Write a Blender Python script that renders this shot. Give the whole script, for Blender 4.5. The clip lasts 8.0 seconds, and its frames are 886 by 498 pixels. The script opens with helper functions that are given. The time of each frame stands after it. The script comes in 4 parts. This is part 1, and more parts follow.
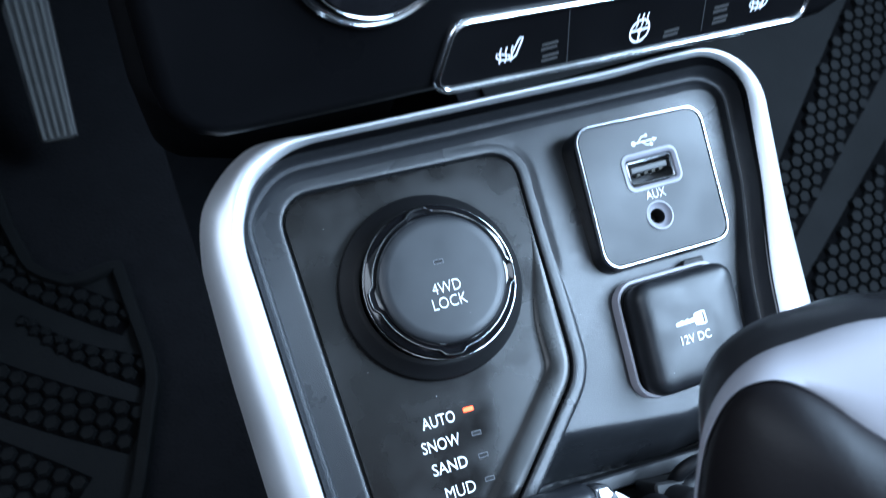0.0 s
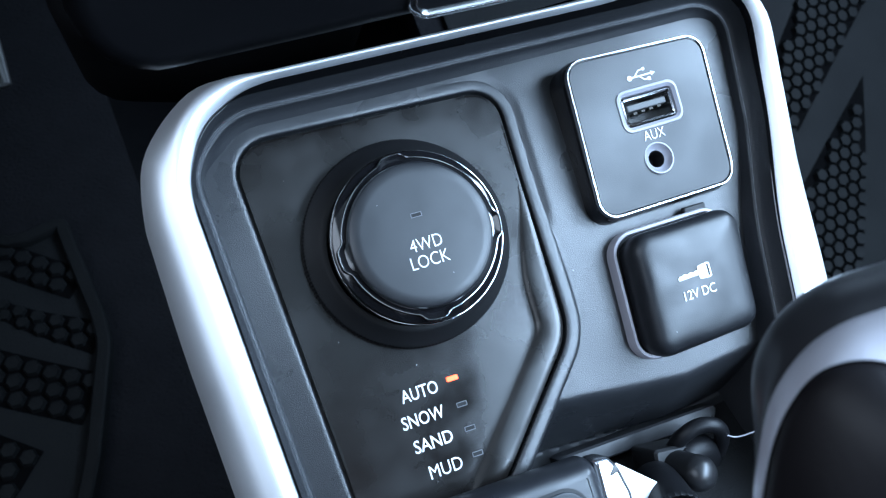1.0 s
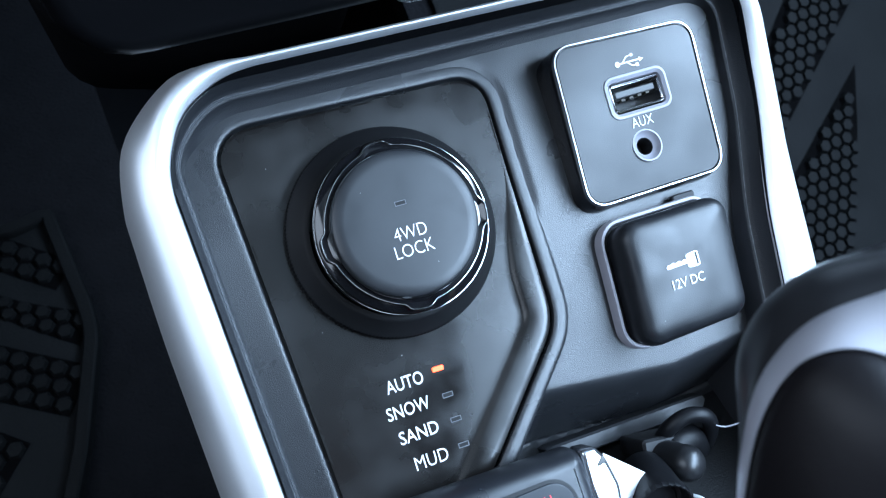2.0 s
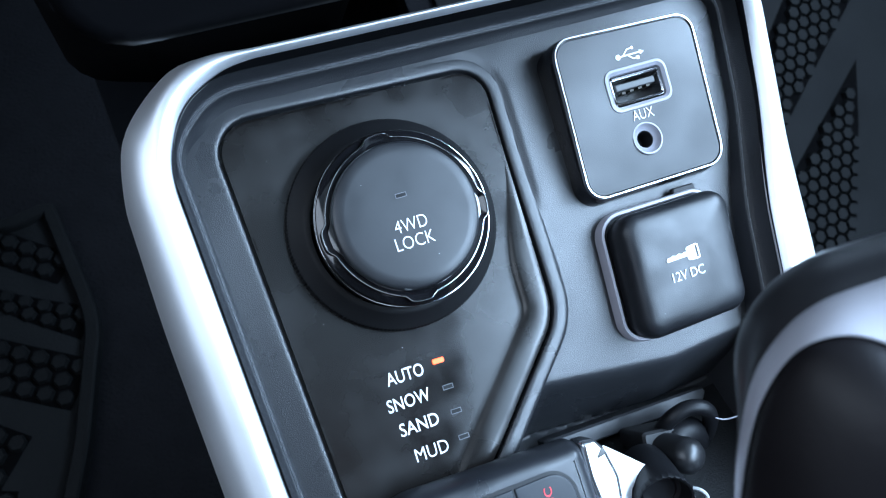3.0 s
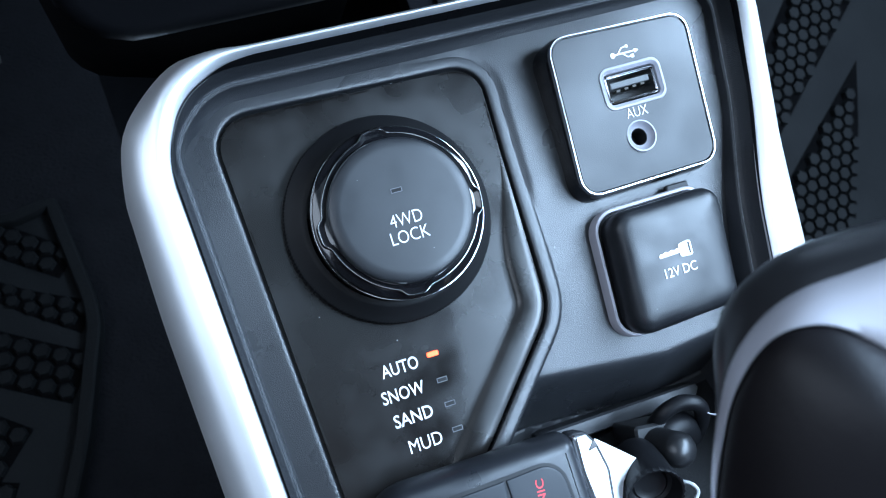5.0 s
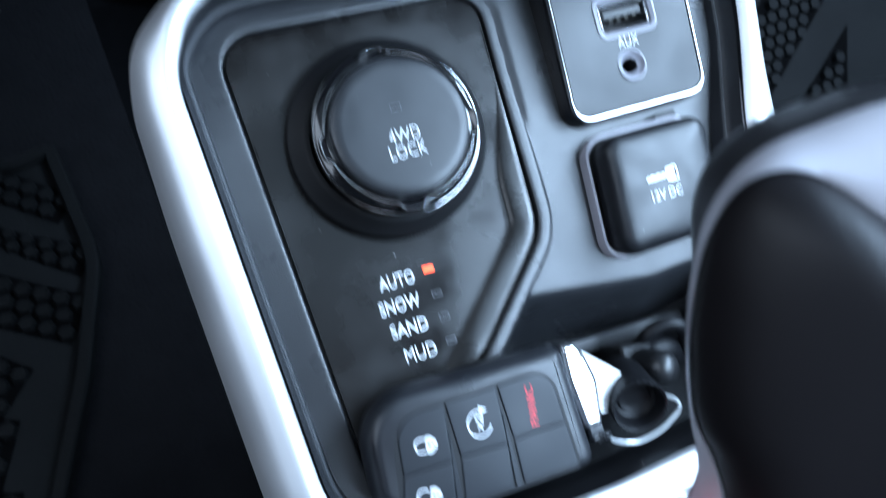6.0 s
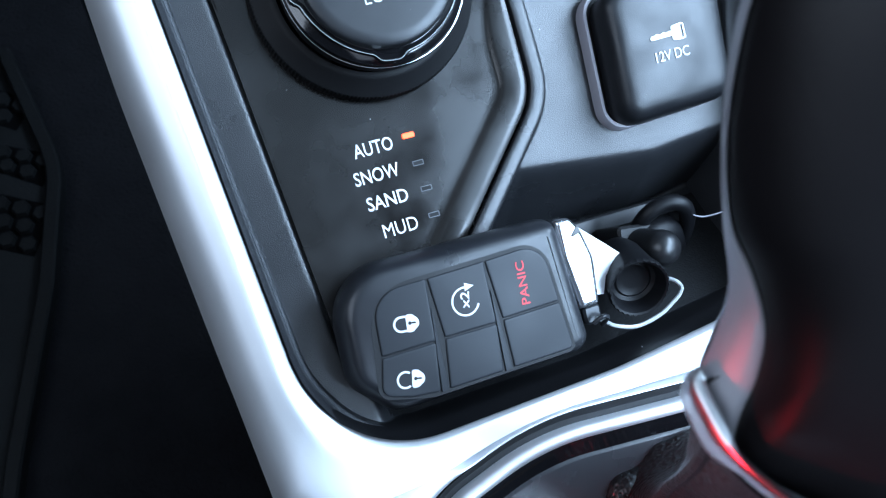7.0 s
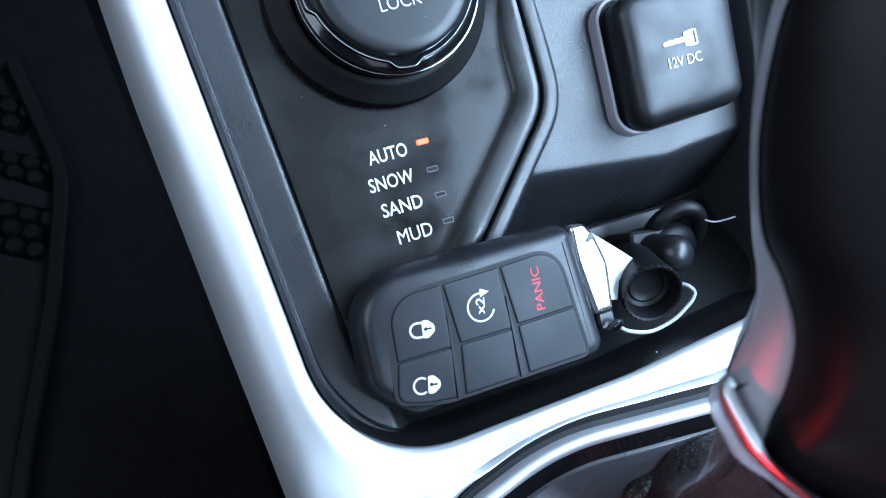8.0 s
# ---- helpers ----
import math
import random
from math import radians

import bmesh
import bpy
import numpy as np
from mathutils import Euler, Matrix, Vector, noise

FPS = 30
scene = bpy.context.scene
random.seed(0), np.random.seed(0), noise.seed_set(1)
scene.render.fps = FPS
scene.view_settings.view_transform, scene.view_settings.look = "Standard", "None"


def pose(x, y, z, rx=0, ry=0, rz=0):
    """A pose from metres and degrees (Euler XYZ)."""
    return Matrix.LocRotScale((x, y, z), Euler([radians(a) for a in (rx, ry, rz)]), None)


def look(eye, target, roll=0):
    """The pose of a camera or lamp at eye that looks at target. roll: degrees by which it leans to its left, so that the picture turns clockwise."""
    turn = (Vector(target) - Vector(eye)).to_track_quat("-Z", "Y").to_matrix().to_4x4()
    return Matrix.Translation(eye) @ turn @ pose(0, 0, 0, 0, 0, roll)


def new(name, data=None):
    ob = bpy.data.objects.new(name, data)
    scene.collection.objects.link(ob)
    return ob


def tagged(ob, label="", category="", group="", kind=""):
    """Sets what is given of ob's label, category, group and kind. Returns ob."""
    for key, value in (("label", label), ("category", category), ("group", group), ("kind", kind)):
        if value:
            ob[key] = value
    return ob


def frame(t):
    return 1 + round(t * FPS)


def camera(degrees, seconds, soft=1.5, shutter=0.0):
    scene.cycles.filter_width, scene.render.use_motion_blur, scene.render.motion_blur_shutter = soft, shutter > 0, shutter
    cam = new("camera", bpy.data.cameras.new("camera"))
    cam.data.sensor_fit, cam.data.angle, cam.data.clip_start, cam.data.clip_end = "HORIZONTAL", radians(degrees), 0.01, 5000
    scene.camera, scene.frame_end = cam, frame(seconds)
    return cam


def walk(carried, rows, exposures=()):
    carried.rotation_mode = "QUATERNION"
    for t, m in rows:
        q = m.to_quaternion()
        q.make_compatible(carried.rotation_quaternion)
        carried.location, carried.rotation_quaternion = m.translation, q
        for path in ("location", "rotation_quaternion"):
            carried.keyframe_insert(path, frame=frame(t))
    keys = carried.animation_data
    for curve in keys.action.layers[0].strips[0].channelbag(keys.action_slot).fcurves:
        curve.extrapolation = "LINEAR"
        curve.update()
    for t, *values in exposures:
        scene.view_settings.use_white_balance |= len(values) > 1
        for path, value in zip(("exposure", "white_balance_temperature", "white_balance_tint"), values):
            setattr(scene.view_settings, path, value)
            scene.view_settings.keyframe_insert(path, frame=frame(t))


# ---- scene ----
# The console is laid out in its own units (about a centimetre) on the sloping knob panel:
# x to the car's right, y up the panel, z out of it.
UNIT, SLOPE, RISE = 0.0112, 40.0, 0.30
BASE = pose(0, 0, RISE, SLOPE) @ Matrix.Diagonal((UNIT, UNIT, UNIT, 1))
TURNED = pose(0, 0, 0, SLOPE)

# ---- camera and its walk ----
cam = camera(56.6, 8.0, soft=1.1, shutter=0.6)
cam.data.dof.use_dof, cam.data.dof.focus_distance, cam.data.dof.aperture_fstop = True, 0.195, 34.0
# seconds, eye x y z (console units), yaw, pitch, roll (radians)
ROWS = [
    (0.0, -4.4585, 1.5035, 19.5524, -1.1455, -1.286, 0.817),
    (0.5, -4.2583, 1.8337, 17.9496, -1.3518, -1.2952, 1.0018),
    (1.0, -4.1866, 1.9013, 17.3538, -1.4173, -1.285, 1.0571),
    (1.5, -3.9642, 1.8627, 17.2053, -1.4483, -1.2822, 1.0838),
    (3.0, -3.9965, 1.7346, 17.185, -1.4792, -1.2868, 1.1152),
    (3.5, -4.0121, 1.7369, 17.3026, -1.4795, -1.2897, 1.1162),
    (4.0, -3.9276, 1.6876, 17.363, -1.4783, -1.2912, 1.1163),
    (5.5, -3.9501, 1.5712, 17.4601, -1.483, -1.2892, 1.1272),
    (5.7, -3.9996, 1.4887, 17.4979, -1.4903, -1.2894, 1.1349),
    (5.8, -4.1855, 1.1821, 17.6381, -1.4986, -1.2933, 1.1453),
    (6.0, -4.657, 0.392, 17.9995, -1.5875, -1.2922, 1.2373),
    (6.2, -4.57, -0.5228, 17.1765, -1.7454, -1.2874, 1.4002),
    (6.3, -4.5465, -0.7684, 16.9545, -1.7749, -1.2908, 1.4187),
    (6.5, -4.5189, -1.0585, 16.6932, -1.8218, -1.2905, 1.464),
    (7.0, -4.6744, -1.0931, 16.212, -1.8551, -1.2869, 1.4913),
    (7.5, -4.89, -0.969, 16.1151, -1.8421, -1.2865, 1.4759),
    (8.0, -4.9296, -0.9531, 16.1653, -1.8378, -1.2867, 1.4724),
]


def eye_pose(x, y, z, yaw, pitch, roll):
    ahead = Vector((-math.sin(yaw) * math.cos(pitch), math.cos(yaw) * math.cos(pitch), math.sin(pitch)))
    level = Vector((math.cos(yaw), math.sin(yaw), 0))
    above = level.cross(ahead)
    right = math.cos(roll) * level + math.sin(roll) * above
    up = math.cos(roll) * above - math.sin(roll) * level
    turn = Matrix((right, up, -ahead)).transposed().to_4x4()
    return Matrix.Translation(BASE @ Vector((x, y, z))) @ TURNED @ turn


walk(cam, [(t, eye_pose(*row)) for t, *row in ROWS], [(0.0, 0.08), (5.7, 0.08), (6.5, -0.08), (8.0, -0.08)])

# ---- world and light ----
world = bpy.data.worlds.new("sky")
scene.world = world
world.use_nodes = True
wn = world.node_tree.nodes
sky = wn.new("ShaderNodeTexSky")
sky.sky_type, sky.sun_disc = "NISHITA", False
sky.sun_elevation, sky.sun_rotation = radians(50), radians(200)
world.node_tree.links.new(sky.outputs[0], wn["Background"].inputs[0])
wn["Background"].inputs[1].default_value = 0.05


def window_light(name, at, to, w, h, watts, colour):
    lamp = bpy.data.lights.new(name, "AREA")
    lamp.shape, lamp.size, lamp.size_y, lamp.energy, lamp.color = "RECTANGLE", w, h, watts, colour
    ob = new(name, lamp)
    ob.matrix_world = look(at, to)
    return ob


DAY, SHADE = (0.505, 0.722, 1.0), (0.66, 0.80, 1.0)
window_light("driver_window_daylight", (-0.66, -0.25, 1.04), (0.0, -0.08, 0.36), 1.2, 0.46, 7.5, SHADE)
window_light("passenger_window_daylight", (0.74, -0.65, 0.98), (0.05, -0.35, 0.4), 1.5, 0.52, 80.0, DAY)
window_light("rear_window_daylight", (0.03, -1.6, 1.08), (0.03, 0.0, 0.4), 1.2, 0.50, 2.0, SHADE)
# added spot that tints lever, collar and gaiter red; real source unknown
red = bpy.data.lights.new("added_red_spot", "SPOT")
red.spot_size, red.spot_blend, red.shadow_soft_size, red.energy, red.color = radians(30), 1.0, 0.012, 17.0, (1.0, 0.012, 0.03)
new("added_red_spot", red).matrix_world = look((-0.30, -0.10, 0.345), (0.010, -0.139, 0.288))
window_light("windscreen_daylight", (0.03, 0.62, 1.05), (0.03, 0.0, 0.4), 1.2, 0.45, 1.5, DAY)


# ---- helpers ----
def q(x, y, z):
    return BASE @ Vector((x, y, z))


def thing(name, at, label="", category="", group="", kind=""):
    ob = new(name)
    ob.empty_display_size = 0.01
    ob.location = at
    return tagged(ob, label, category, group, kind)


def world_place(ob):
    p = Vector(ob.location)
    while ob.parent:
        ob = ob.parent
        p += Vector(ob.location)
    return p


def part(name, bm, material, parent=None, label="", m=BASE, smooth=35, flip=False):
    """Links a bmesh, given in the units of m, as one mesh under a thing or part."""
    bm.transform(m)
    at = world_place(parent) if parent else Vector((0, 0, 0))
    bm.transform(Matrix.Translation(-at))
    if flip:
        bmesh.ops.recalc_face_normals(bm, faces=bm.faces)
    mesh = bpy.data.meshes.new(name)
    bm.normal_update()
    for f in bm.faces:
        f.smooth = smooth > 0
    if smooth > 0:
        limit = radians(smooth)
        for e in bm.edges:
            if len(e.link_faces) == 2 and e.calc_face_angle(0) > limit:
                e.smooth = False
    bm.to_mesh(mesh)
    bm.free()
    mesh.materials.append(material)
    ob = new(name, mesh)
    if parent:
        ob.parent = parent
    return tagged(ob, label)


def loft(rings, closed=True, cap_start=False, cap_end=False):
    """Skins rings of equally many points."""
    bm = bmesh.new()
    rows = [[bm.verts.new(p) for p in ring] for ring in rings]
    n = len(rows[0])
    for a, b in zip(rows, rows[1:]):
        for i in range(n if closed else n - 1):
            j = (i + 1) % n
            bm.faces.new((a[i], a[j], b[j], b[i]))
    if cap_start:
        bm.faces.new(list(reversed(rows[0])))
    if cap_end:
        bm.faces.new(rows[-1])
    return bm


def rounded(corners, steps=8):
    """A closed outline, counter-clockwise, from corners (x, y, radius)."""
    out, n = [], len(corners)
    for i, (x, y, r) in enumerate(corners):
        p = Vector((x, y))
        a = (Vector(corners[i - 1][:2]) - p)
        b = (Vector(corners[(i + 1) % n][:2]) - p)
        half = a.angle(b) / 2
        cut = min(r / math.tan(half), a.length * 0.49, b.length * 0.49)
        r = cut * math.tan(half)
        a.normalize(), b.normalize()
        if r < 1e-4:
            out.append(p)
            continue
        centre = p + (a + b).normalized() * (r / math.sin(half))
        s = p + a * cut - centre
        e = p + b * cut - centre
        a0 = math.atan2(s.y, s.x)
        turn = math.atan2(s.x * e.y - s.y * e.x, s.dot(e))
        out += [centre + r * Vector((math.cos(a0 + turn * k / steps), math.sin(a0 + turn * k / steps))) for k in range(steps + 1)]
    return out


def resample(outline, count):
    pts = [Vector(p) for p in outline] + [Vector(outline[0])]
    run = [0.0]
    for a, b in zip(pts, pts[1:]):
        run.append(run[-1] + (b - a).length)
    out, k = [], 0
    for i in range(count):
        s = run[-1] * i / count
        while run[k + 1] < s:
            k += 1
        out.append(pts[k].lerp(pts[k + 1], (s - run[k]) / max(run[k + 1] - run[k], 1e-9)))
    return out


def grow(outline, by):
    """The outline pushed outward by a distance, or by one for each point."""
    n, out = len(outline), []
    for i, p in enumerate(outline):
        t = (outline[(i + 1) % n] - outline[i - 1]).normalized()
        out.append(p + Vector((t.y, -t.x)) * (by[i] if isinstance(by, list) else by))
    return out


def slab(outline, profile, height=None, cap=True, start_cap=False):
    """Rings of the outline, grown by g at z, for each (g, z); height(x, y) adds to z."""
    rings = []
    mid = sum(outline, Vector((0, 0))) / len(outline)
    for g, z, *shrink in profile:
        ring = grow(outline, g) if g else outline
        if shrink:
            ring = [mid + (p - mid) * shrink[0] for p in ring]
        rings.append([(p.x, p.y, z + (height(p.x, p.y) if height else 0)) for p in ring])
    return loft(rings, True, start_cap, cap)


def turned(profile, count=64, centre=(0, 0), cap=True, wave=None):
    """A lathe round z: profile of (radius, z)."""
    rings = []
    for r, z in profile:
        rings.append([(centre[0] + (r + (wave(a, r, z) if wave else 0)) * math.cos(a), centre[1] + (r + (wave(a, r, z) if wave else 0)) * math.sin(a), z)
                      for a in (2 * math.pi * i / count for i in range(count))])
    return loft(rings, True, False, cap)


def tube(points, radius, count=8, closed=False):
    pts = [Vector(p) for p in points]
    rings, n = [], len(pts)
    side = None
    for i, p in enumerate(pts):
        t = (pts[(i + 1) % n if closed else min(i + 1, n - 1)] - pts[i - 1 if closed or i else 0]).normalized()
        if side is None:
            side = t.orthogonal().normalized()
        side = (side - t * side.dot(t)).normalized()
        other = t.cross(side)
        r = radius[i] if isinstance(radius, list) else radius
        rings.append([p + r * (math.cos(a) * side + math.sin(a) * other) for a in (2 * math.pi * k / count for k in range(count))])
    if closed:
        rings.append(rings[0])
    bm = loft(rings, True, not closed, not closed)
    if closed:
        bmesh.ops.remove_doubles(bm, verts=bm.verts, dist=1e-5)
    return bm


def spline(points, per=6, closed=False):
    pts, out = [Vector(p) for p in points], []
    n = len(pts)
    for i in range(n if closed else n - 1):
        a, b, c, d = (pts[(i + k) % n] if closed else pts[min(max(i + k, 0), n - 1)] for k in (-1, 0, 1, 2))
        for k in range(per):
            t = k / per
            out.append(0.5 * (2 * b + (c - a) * t + (2 * a - 5 * b + 4 * c - d) * t * t + (3 * b - a - 3 * c + d) * t ** 3))
    return out if closed else out + [pts[-1]]


def smoothstep(a, b, x):
    t = min(max((x - a) / (b - a), 0.0), 1.0)
    return t * t * (3 - 2 * t)


def distance(outline, x, y):
    """Signed distance to a closed outline: negative inside."""
    p, best, inside, n = Vector((x, y)), 1e9, False, len(outline)
    for i in range(n):
        a, b = outline[i - 1], outline[i]
        ab = b - a
        k = min(max((p - a).dot(ab) / max(ab.length_squared, 1e-12), 0), 1)
        best = min(best, (p - a - k * ab).length_squared)
        if (a.y > y) != (b.y > y) and x < (b.x - a.x) * (y - a.y) / (b.y - a.y) + a.x:
            inside = not inside
    return -math.sqrt(best) if inside else math.sqrt(best)


def lettering(text, width, height, lift=0.012, thick=0.0):
    """Letters as a mesh, left foot at the origin, of that width and height."""
    curve = bpy.data.curves.new("letters", "FONT")
    curve.body, curve.resolution_u, curve.offset = text, 3, thick
    ob = bpy.data.objects.new("letters", curve)
    scene.collection.objects.link(ob)
    bpy.context.view_layer.update()
    mesh = bpy.data.meshes.new_from_object(ob.evaluated_get(bpy.context.evaluated_depsgraph_get()))
    bm = bmesh.new()
    bm.from_mesh(mesh)
    bpy.data.objects.remove(ob)
    bpy.data.curves.remove(curve)
    bpy.data.meshes.remove(mesh)
    xs, ys = [v.co.x for v in bm.verts], [v.co.y for v in bm.verts]
    sx, sy = width / (max(xs) - min(xs)), height / (max(ys) - min(ys))
    for v in bm.verts:
        v.co = Vector(((v.co.x - min(xs)) * sx, (v.co.y - min(ys)) * sy, lift))
    return bm


def shapes(polys, lift=0.012):
    """Flat printed shapes from outlines."""
    bm = bmesh.new()
    for poly in polys:
        bm.faces.new([bm.verts.new((p[0], p[1], lift)) for p in poly])
    bmesh.ops.recalc_face_normals(bm, faces=bm.faces)
    for f in bm.faces:
        if f.normal.z < 0:
            f.normal_flip()
    return bm


def stroke(points, width):
    """A line of that width as quads."""
    pts, out = [Vector(p) for p in points], []
    n = len(pts)
    edge = []
    for i, p in enumerate(pts):
        t = (pts[min(i + 1, n - 1)] - pts[max(i - 1, 0)]).normalized()
        s = Vector((-t.y, t.x)) * width / 2
        edge.append((p + s, p - s))
    return [[a[0], a[1], b[1], b[0]] for a, b in zip(edge, edge[1:])]


def disc(x, y, r, count=20, start=0.0, end=2 * math.pi):
    return [(x + r * math.cos(start + (end - start) * k / count), y + r * math.sin(start + (end - start) * k / count)) for k in range(count)]


def arc(x, y, r, a, b, count=16):
    return [(x + r * math.cos(a + (b - a) * k / count), y + r * math.sin(a + (b - a) * k / count)) for k in range(count + 1)]


def box_at(x, y, w, h, r, turn=0, steps=5):
    pts = rounded([(-w, -h, r), (w, -h, r), (w, h, r), (-w, h, r)], steps)
    c, s = math.cos(radians(turn)), math.sin(radians(turn))
    return [Vector((x + p.x * c - p.y * s, y + p.x * s + p.y * c)) for p in pts]


# ---- materials ----
def material(name, colour, rough=0.5, metal=0.0, grain=0.0, grain_size=0.0006, mottle=0.15, mottle_size=0.01, spec=0.5, coat=0.0, smudge=0.1, kind="noise", emit=0.0):
    mat = bpy.data.materials.new(name)
    mat.use_nodes = True
    n, l = mat.node_tree.nodes, mat.node_tree.links
    b = n["Principled BSDF"]
    geo = n.new("ShaderNodeNewGeometry")
    b.inputs["Metallic"].default_value = metal
    b.inputs["Specular IOR Level"].default_value = spec
    b.inputs["Coat Weight"].default_value = coat
    b.inputs["Coat Roughness"].default_value = 0.08
    big = n.new("ShaderNodeTexNoise")
    big.inputs["Scale"].default_value = 1 / mottle_size
    big.inputs["Detail"].default_value = 5
    l.new(geo.outputs["Position"], big.inputs["Vector"])
    mix = n.new("ShaderNodeMix")
    mix.data_type = "RGBA"
    mix.inputs["A"].default_value = (*[c * (1 - mottle) for c in colour], 1)
    mix.inputs["B"].default_value = (*[min(c * (1 + mottle), 1) for c in colour], 1)
    l.new(big.outputs["Fac"], mix.inputs["Factor"])
    l.new(mix.outputs["Result"], b.inputs["Base Color"])
    ran = n.new("ShaderNodeMapRange")
    ran.inputs["From Min"].default_value, ran.inputs["From Max"].default_value = 0.3, 0.7
    ran.inputs["To Min"].default_value, ran.inputs["To Max"].default_value = max(rough - smudge, 0.02), min(rough + smudge, 1)
    fine = n.new("ShaderNodeTexNoise")
    fine.inputs["Scale"].default_value = 0.35 / mottle_size
    fine.inputs["Detail"].default_value = 8
    l.new(geo.outputs["Position"], fine.inputs["Vector"])
    l.new(fine.outputs["Fac"], ran.inputs["Value"])
    l.new(ran.outputs["Result"], b.inputs["Roughness"])
    if grain:
        bump = n.new("ShaderNodeBump")
        bump.inputs["Strength"].default_value = grain
        bump.inputs["Distance"].default_value = grain_size * 0.5
        if kind in ("leather", "pebble"):
            tex = n.new("ShaderNodeTexVoronoi")
            tex.inputs["Scale"].default_value = 1 / grain_size
            tex.feature = "SMOOTH_F1" if kind == "leather" else "F1"
            out = tex.outputs["Distance"]
        else:
            tex = n.new("ShaderNodeTexNoise")
            tex.inputs["Scale"].default_value = 1 / grain_size
            tex.inputs["Detail"].default_value = 3
            out = tex.outputs["Fac"]
        l.new(geo.outputs["Position"], tex.inputs["Vector"])
        l.new(out, bump.inputs["Height"])
        l.new(bump.outputs["Normal"], b.inputs["Normal"])
    if emit:
        b.inputs["Emission Color"].default_value = (*colour, 1)
        b.inputs["Emission Strength"].default_value = emit
    return mat


M_GRAIN = material("grained_black_plastic", (0.0185, 0.0195, 0.022), 0.32, spec=0.62, grain=0.42, grain_size=0.00022, kind="pebble")
M_SATIN = material("satin_black_plastic", (0.0066, 0.0056, 0.0052), 0.28, spec=0.43, grain=0.15, grain_size=0.0002, mottle=0.4, mottle_size=0.006, smudge=0.16)
M_FACE = material("fine_matt_black_plastic", (0.008, 0.0088, 0.0102), 0.42, spec=0.43, grain=0.25, grain_size=0.00025)
M_GLOSS = material("gloss_black_plastic", (0.006, 0.006, 0.007), 0.1, coat=0.6, smudge=0.05)
M_DARK = material("dark_black_plastic", (0.006, 0.006, 0.007), 0.6, grain=0.2, grain_size=0.0006)
M_SILVER = material("satin_silver_paint", (0.84, 0.85, 0.87), 0.50, metal=0.75, grain=0.05, grain_size=0.0003, mottle=0.05, smudge=0.05)
M_CHROME = material("bright_chrome", (0.78, 0.79, 0.80), 0.15, metal=1.0, mottle=0.04, smudge=0.04)
M_COLLAR = material("brushed_chrome_collar", (0.80, 0.81, 0.83), 0.30, metal=1.0, mottle=0.04, smudge=0.05)
M_TRIM = material("thin_bright_trim", (0.58, 0.59, 0.61), 0.18, metal=1.0, mottle=0.03)
M_WHITE = material("white_print", (0.8, 0.82, 0.85), 0.6, mottle=0.03)
M_AMBER = material("amber_indicator", (1.0, 0.085, 0.025), 0.4, emit=4.5)
M_RED = material("red_print", (0.65, 0.05, 0.06), 0.6, mottle=0.05)
M_LINER = material("black_tray_liner", (0.006, 0.006, 0.0065), 0.5, spec=0.25, grain=0.5, grain_size=0.0006)
M_RUBBER = material("black_rubber", (0.004, 0.004, 0.005), 0.46, spec=0.25, grain=0.15, grain_size=0.0004, mottle=0.3)
# near-black colour that paints the shade between the mat studs
M_STUD_SHADE = material("painted_stud_shade", (0.0015, 0.0015, 0.0017), 0.9, spec=0.03)
M_MAT = material("dark_rubber_mat", (0.0058, 0.0062, 0.0066), 0.65, spec=0.08, grain=0.4, grain_size=0.0015, mottle=0.3, mottle_size=0.03)
M_CARPET = material("black_carpet", (0.005, 0.005, 0.006), 0.95, spec=0.1, grain=1.0, grain_size=0.002, mottle=0.4)
M_LEATHER = material("black_leather", (0.004, 0.004, 0.0045), 0.38, spec=0.45, grain=1.0, grain_size=0.0011, kind="leather")
M_PAPER = material("white_paper", (0.8, 0.8, 0.8), 0.7, mottle=0.03)
M_STEEL = material("grey_pedal_metal", (0.07, 0.07, 0.07), 0.5, metal=0.5)

M_LIP = material("soft_grained_lip", (0.022, 0.023, 0.026), 0.40, spec=0.5, grain=0.7, grain_size=0.00022, kind="pebble")
# lighter mottled grey paints the broken glint along the lip's ridge
M_EDGE = material("glinting_parting_line", (0.10, 0.105, 0.115), 0.35, grain=0.6, grain_size=0.0004, mottle=0.6, mottle_size=0.001)
M_PLATE = material("dark_grey_gloss_plate", (0.03, 0.032, 0.036), 0.25, mottle=0.1, coat=0.3)
M_KNOB = material("matt_black_knob_rubber", (0.005, 0.005, 0.0056), 0.5, spec=0.2, grain=0.2, grain_size=0.0002)
M_CAP = material("matt_black_knob_cap", (0.011, 0.0117, 0.0138), 0.42, spec=0.52, grain=0.15, grain_size=0.0002, mottle=0.3, mottle_size=0.004)
M_LAMPOFF = material("unlit_lamp_window", (0.10, 0.10, 0.11), 0.4)
M_GREYRIM = material("grey_socket_plastic", (0.25, 0.245, 0.275), 0.4)
M_GREYRIM2 = material("lavender_ring_plastic", (0.34, 0.325, 0.36), 0.4, mottle=0.05)
M_TONGUE = material("grey_contact_tongue", (0.05, 0.05, 0.05), 0.5)
M_GOLD = material("worn_gilt_contact", (0.02, 0.017, 0.012), 0.5, metal=0.5)
M_CAP12 = material("matt_black_cap_rubber", (0.009, 0.0096, 0.0115), 0.42, spec=0.5, grain=0.2, grain_size=0.0003, mottle=0.2, mottle_size=0.004)
M_FOB = material("black_fob_plastic", (0.013, 0.014, 0.017), 0.36, spec=0.5, grain=0.12, grain_size=0.0003, mottle=0.2, mottle_size=0.005)
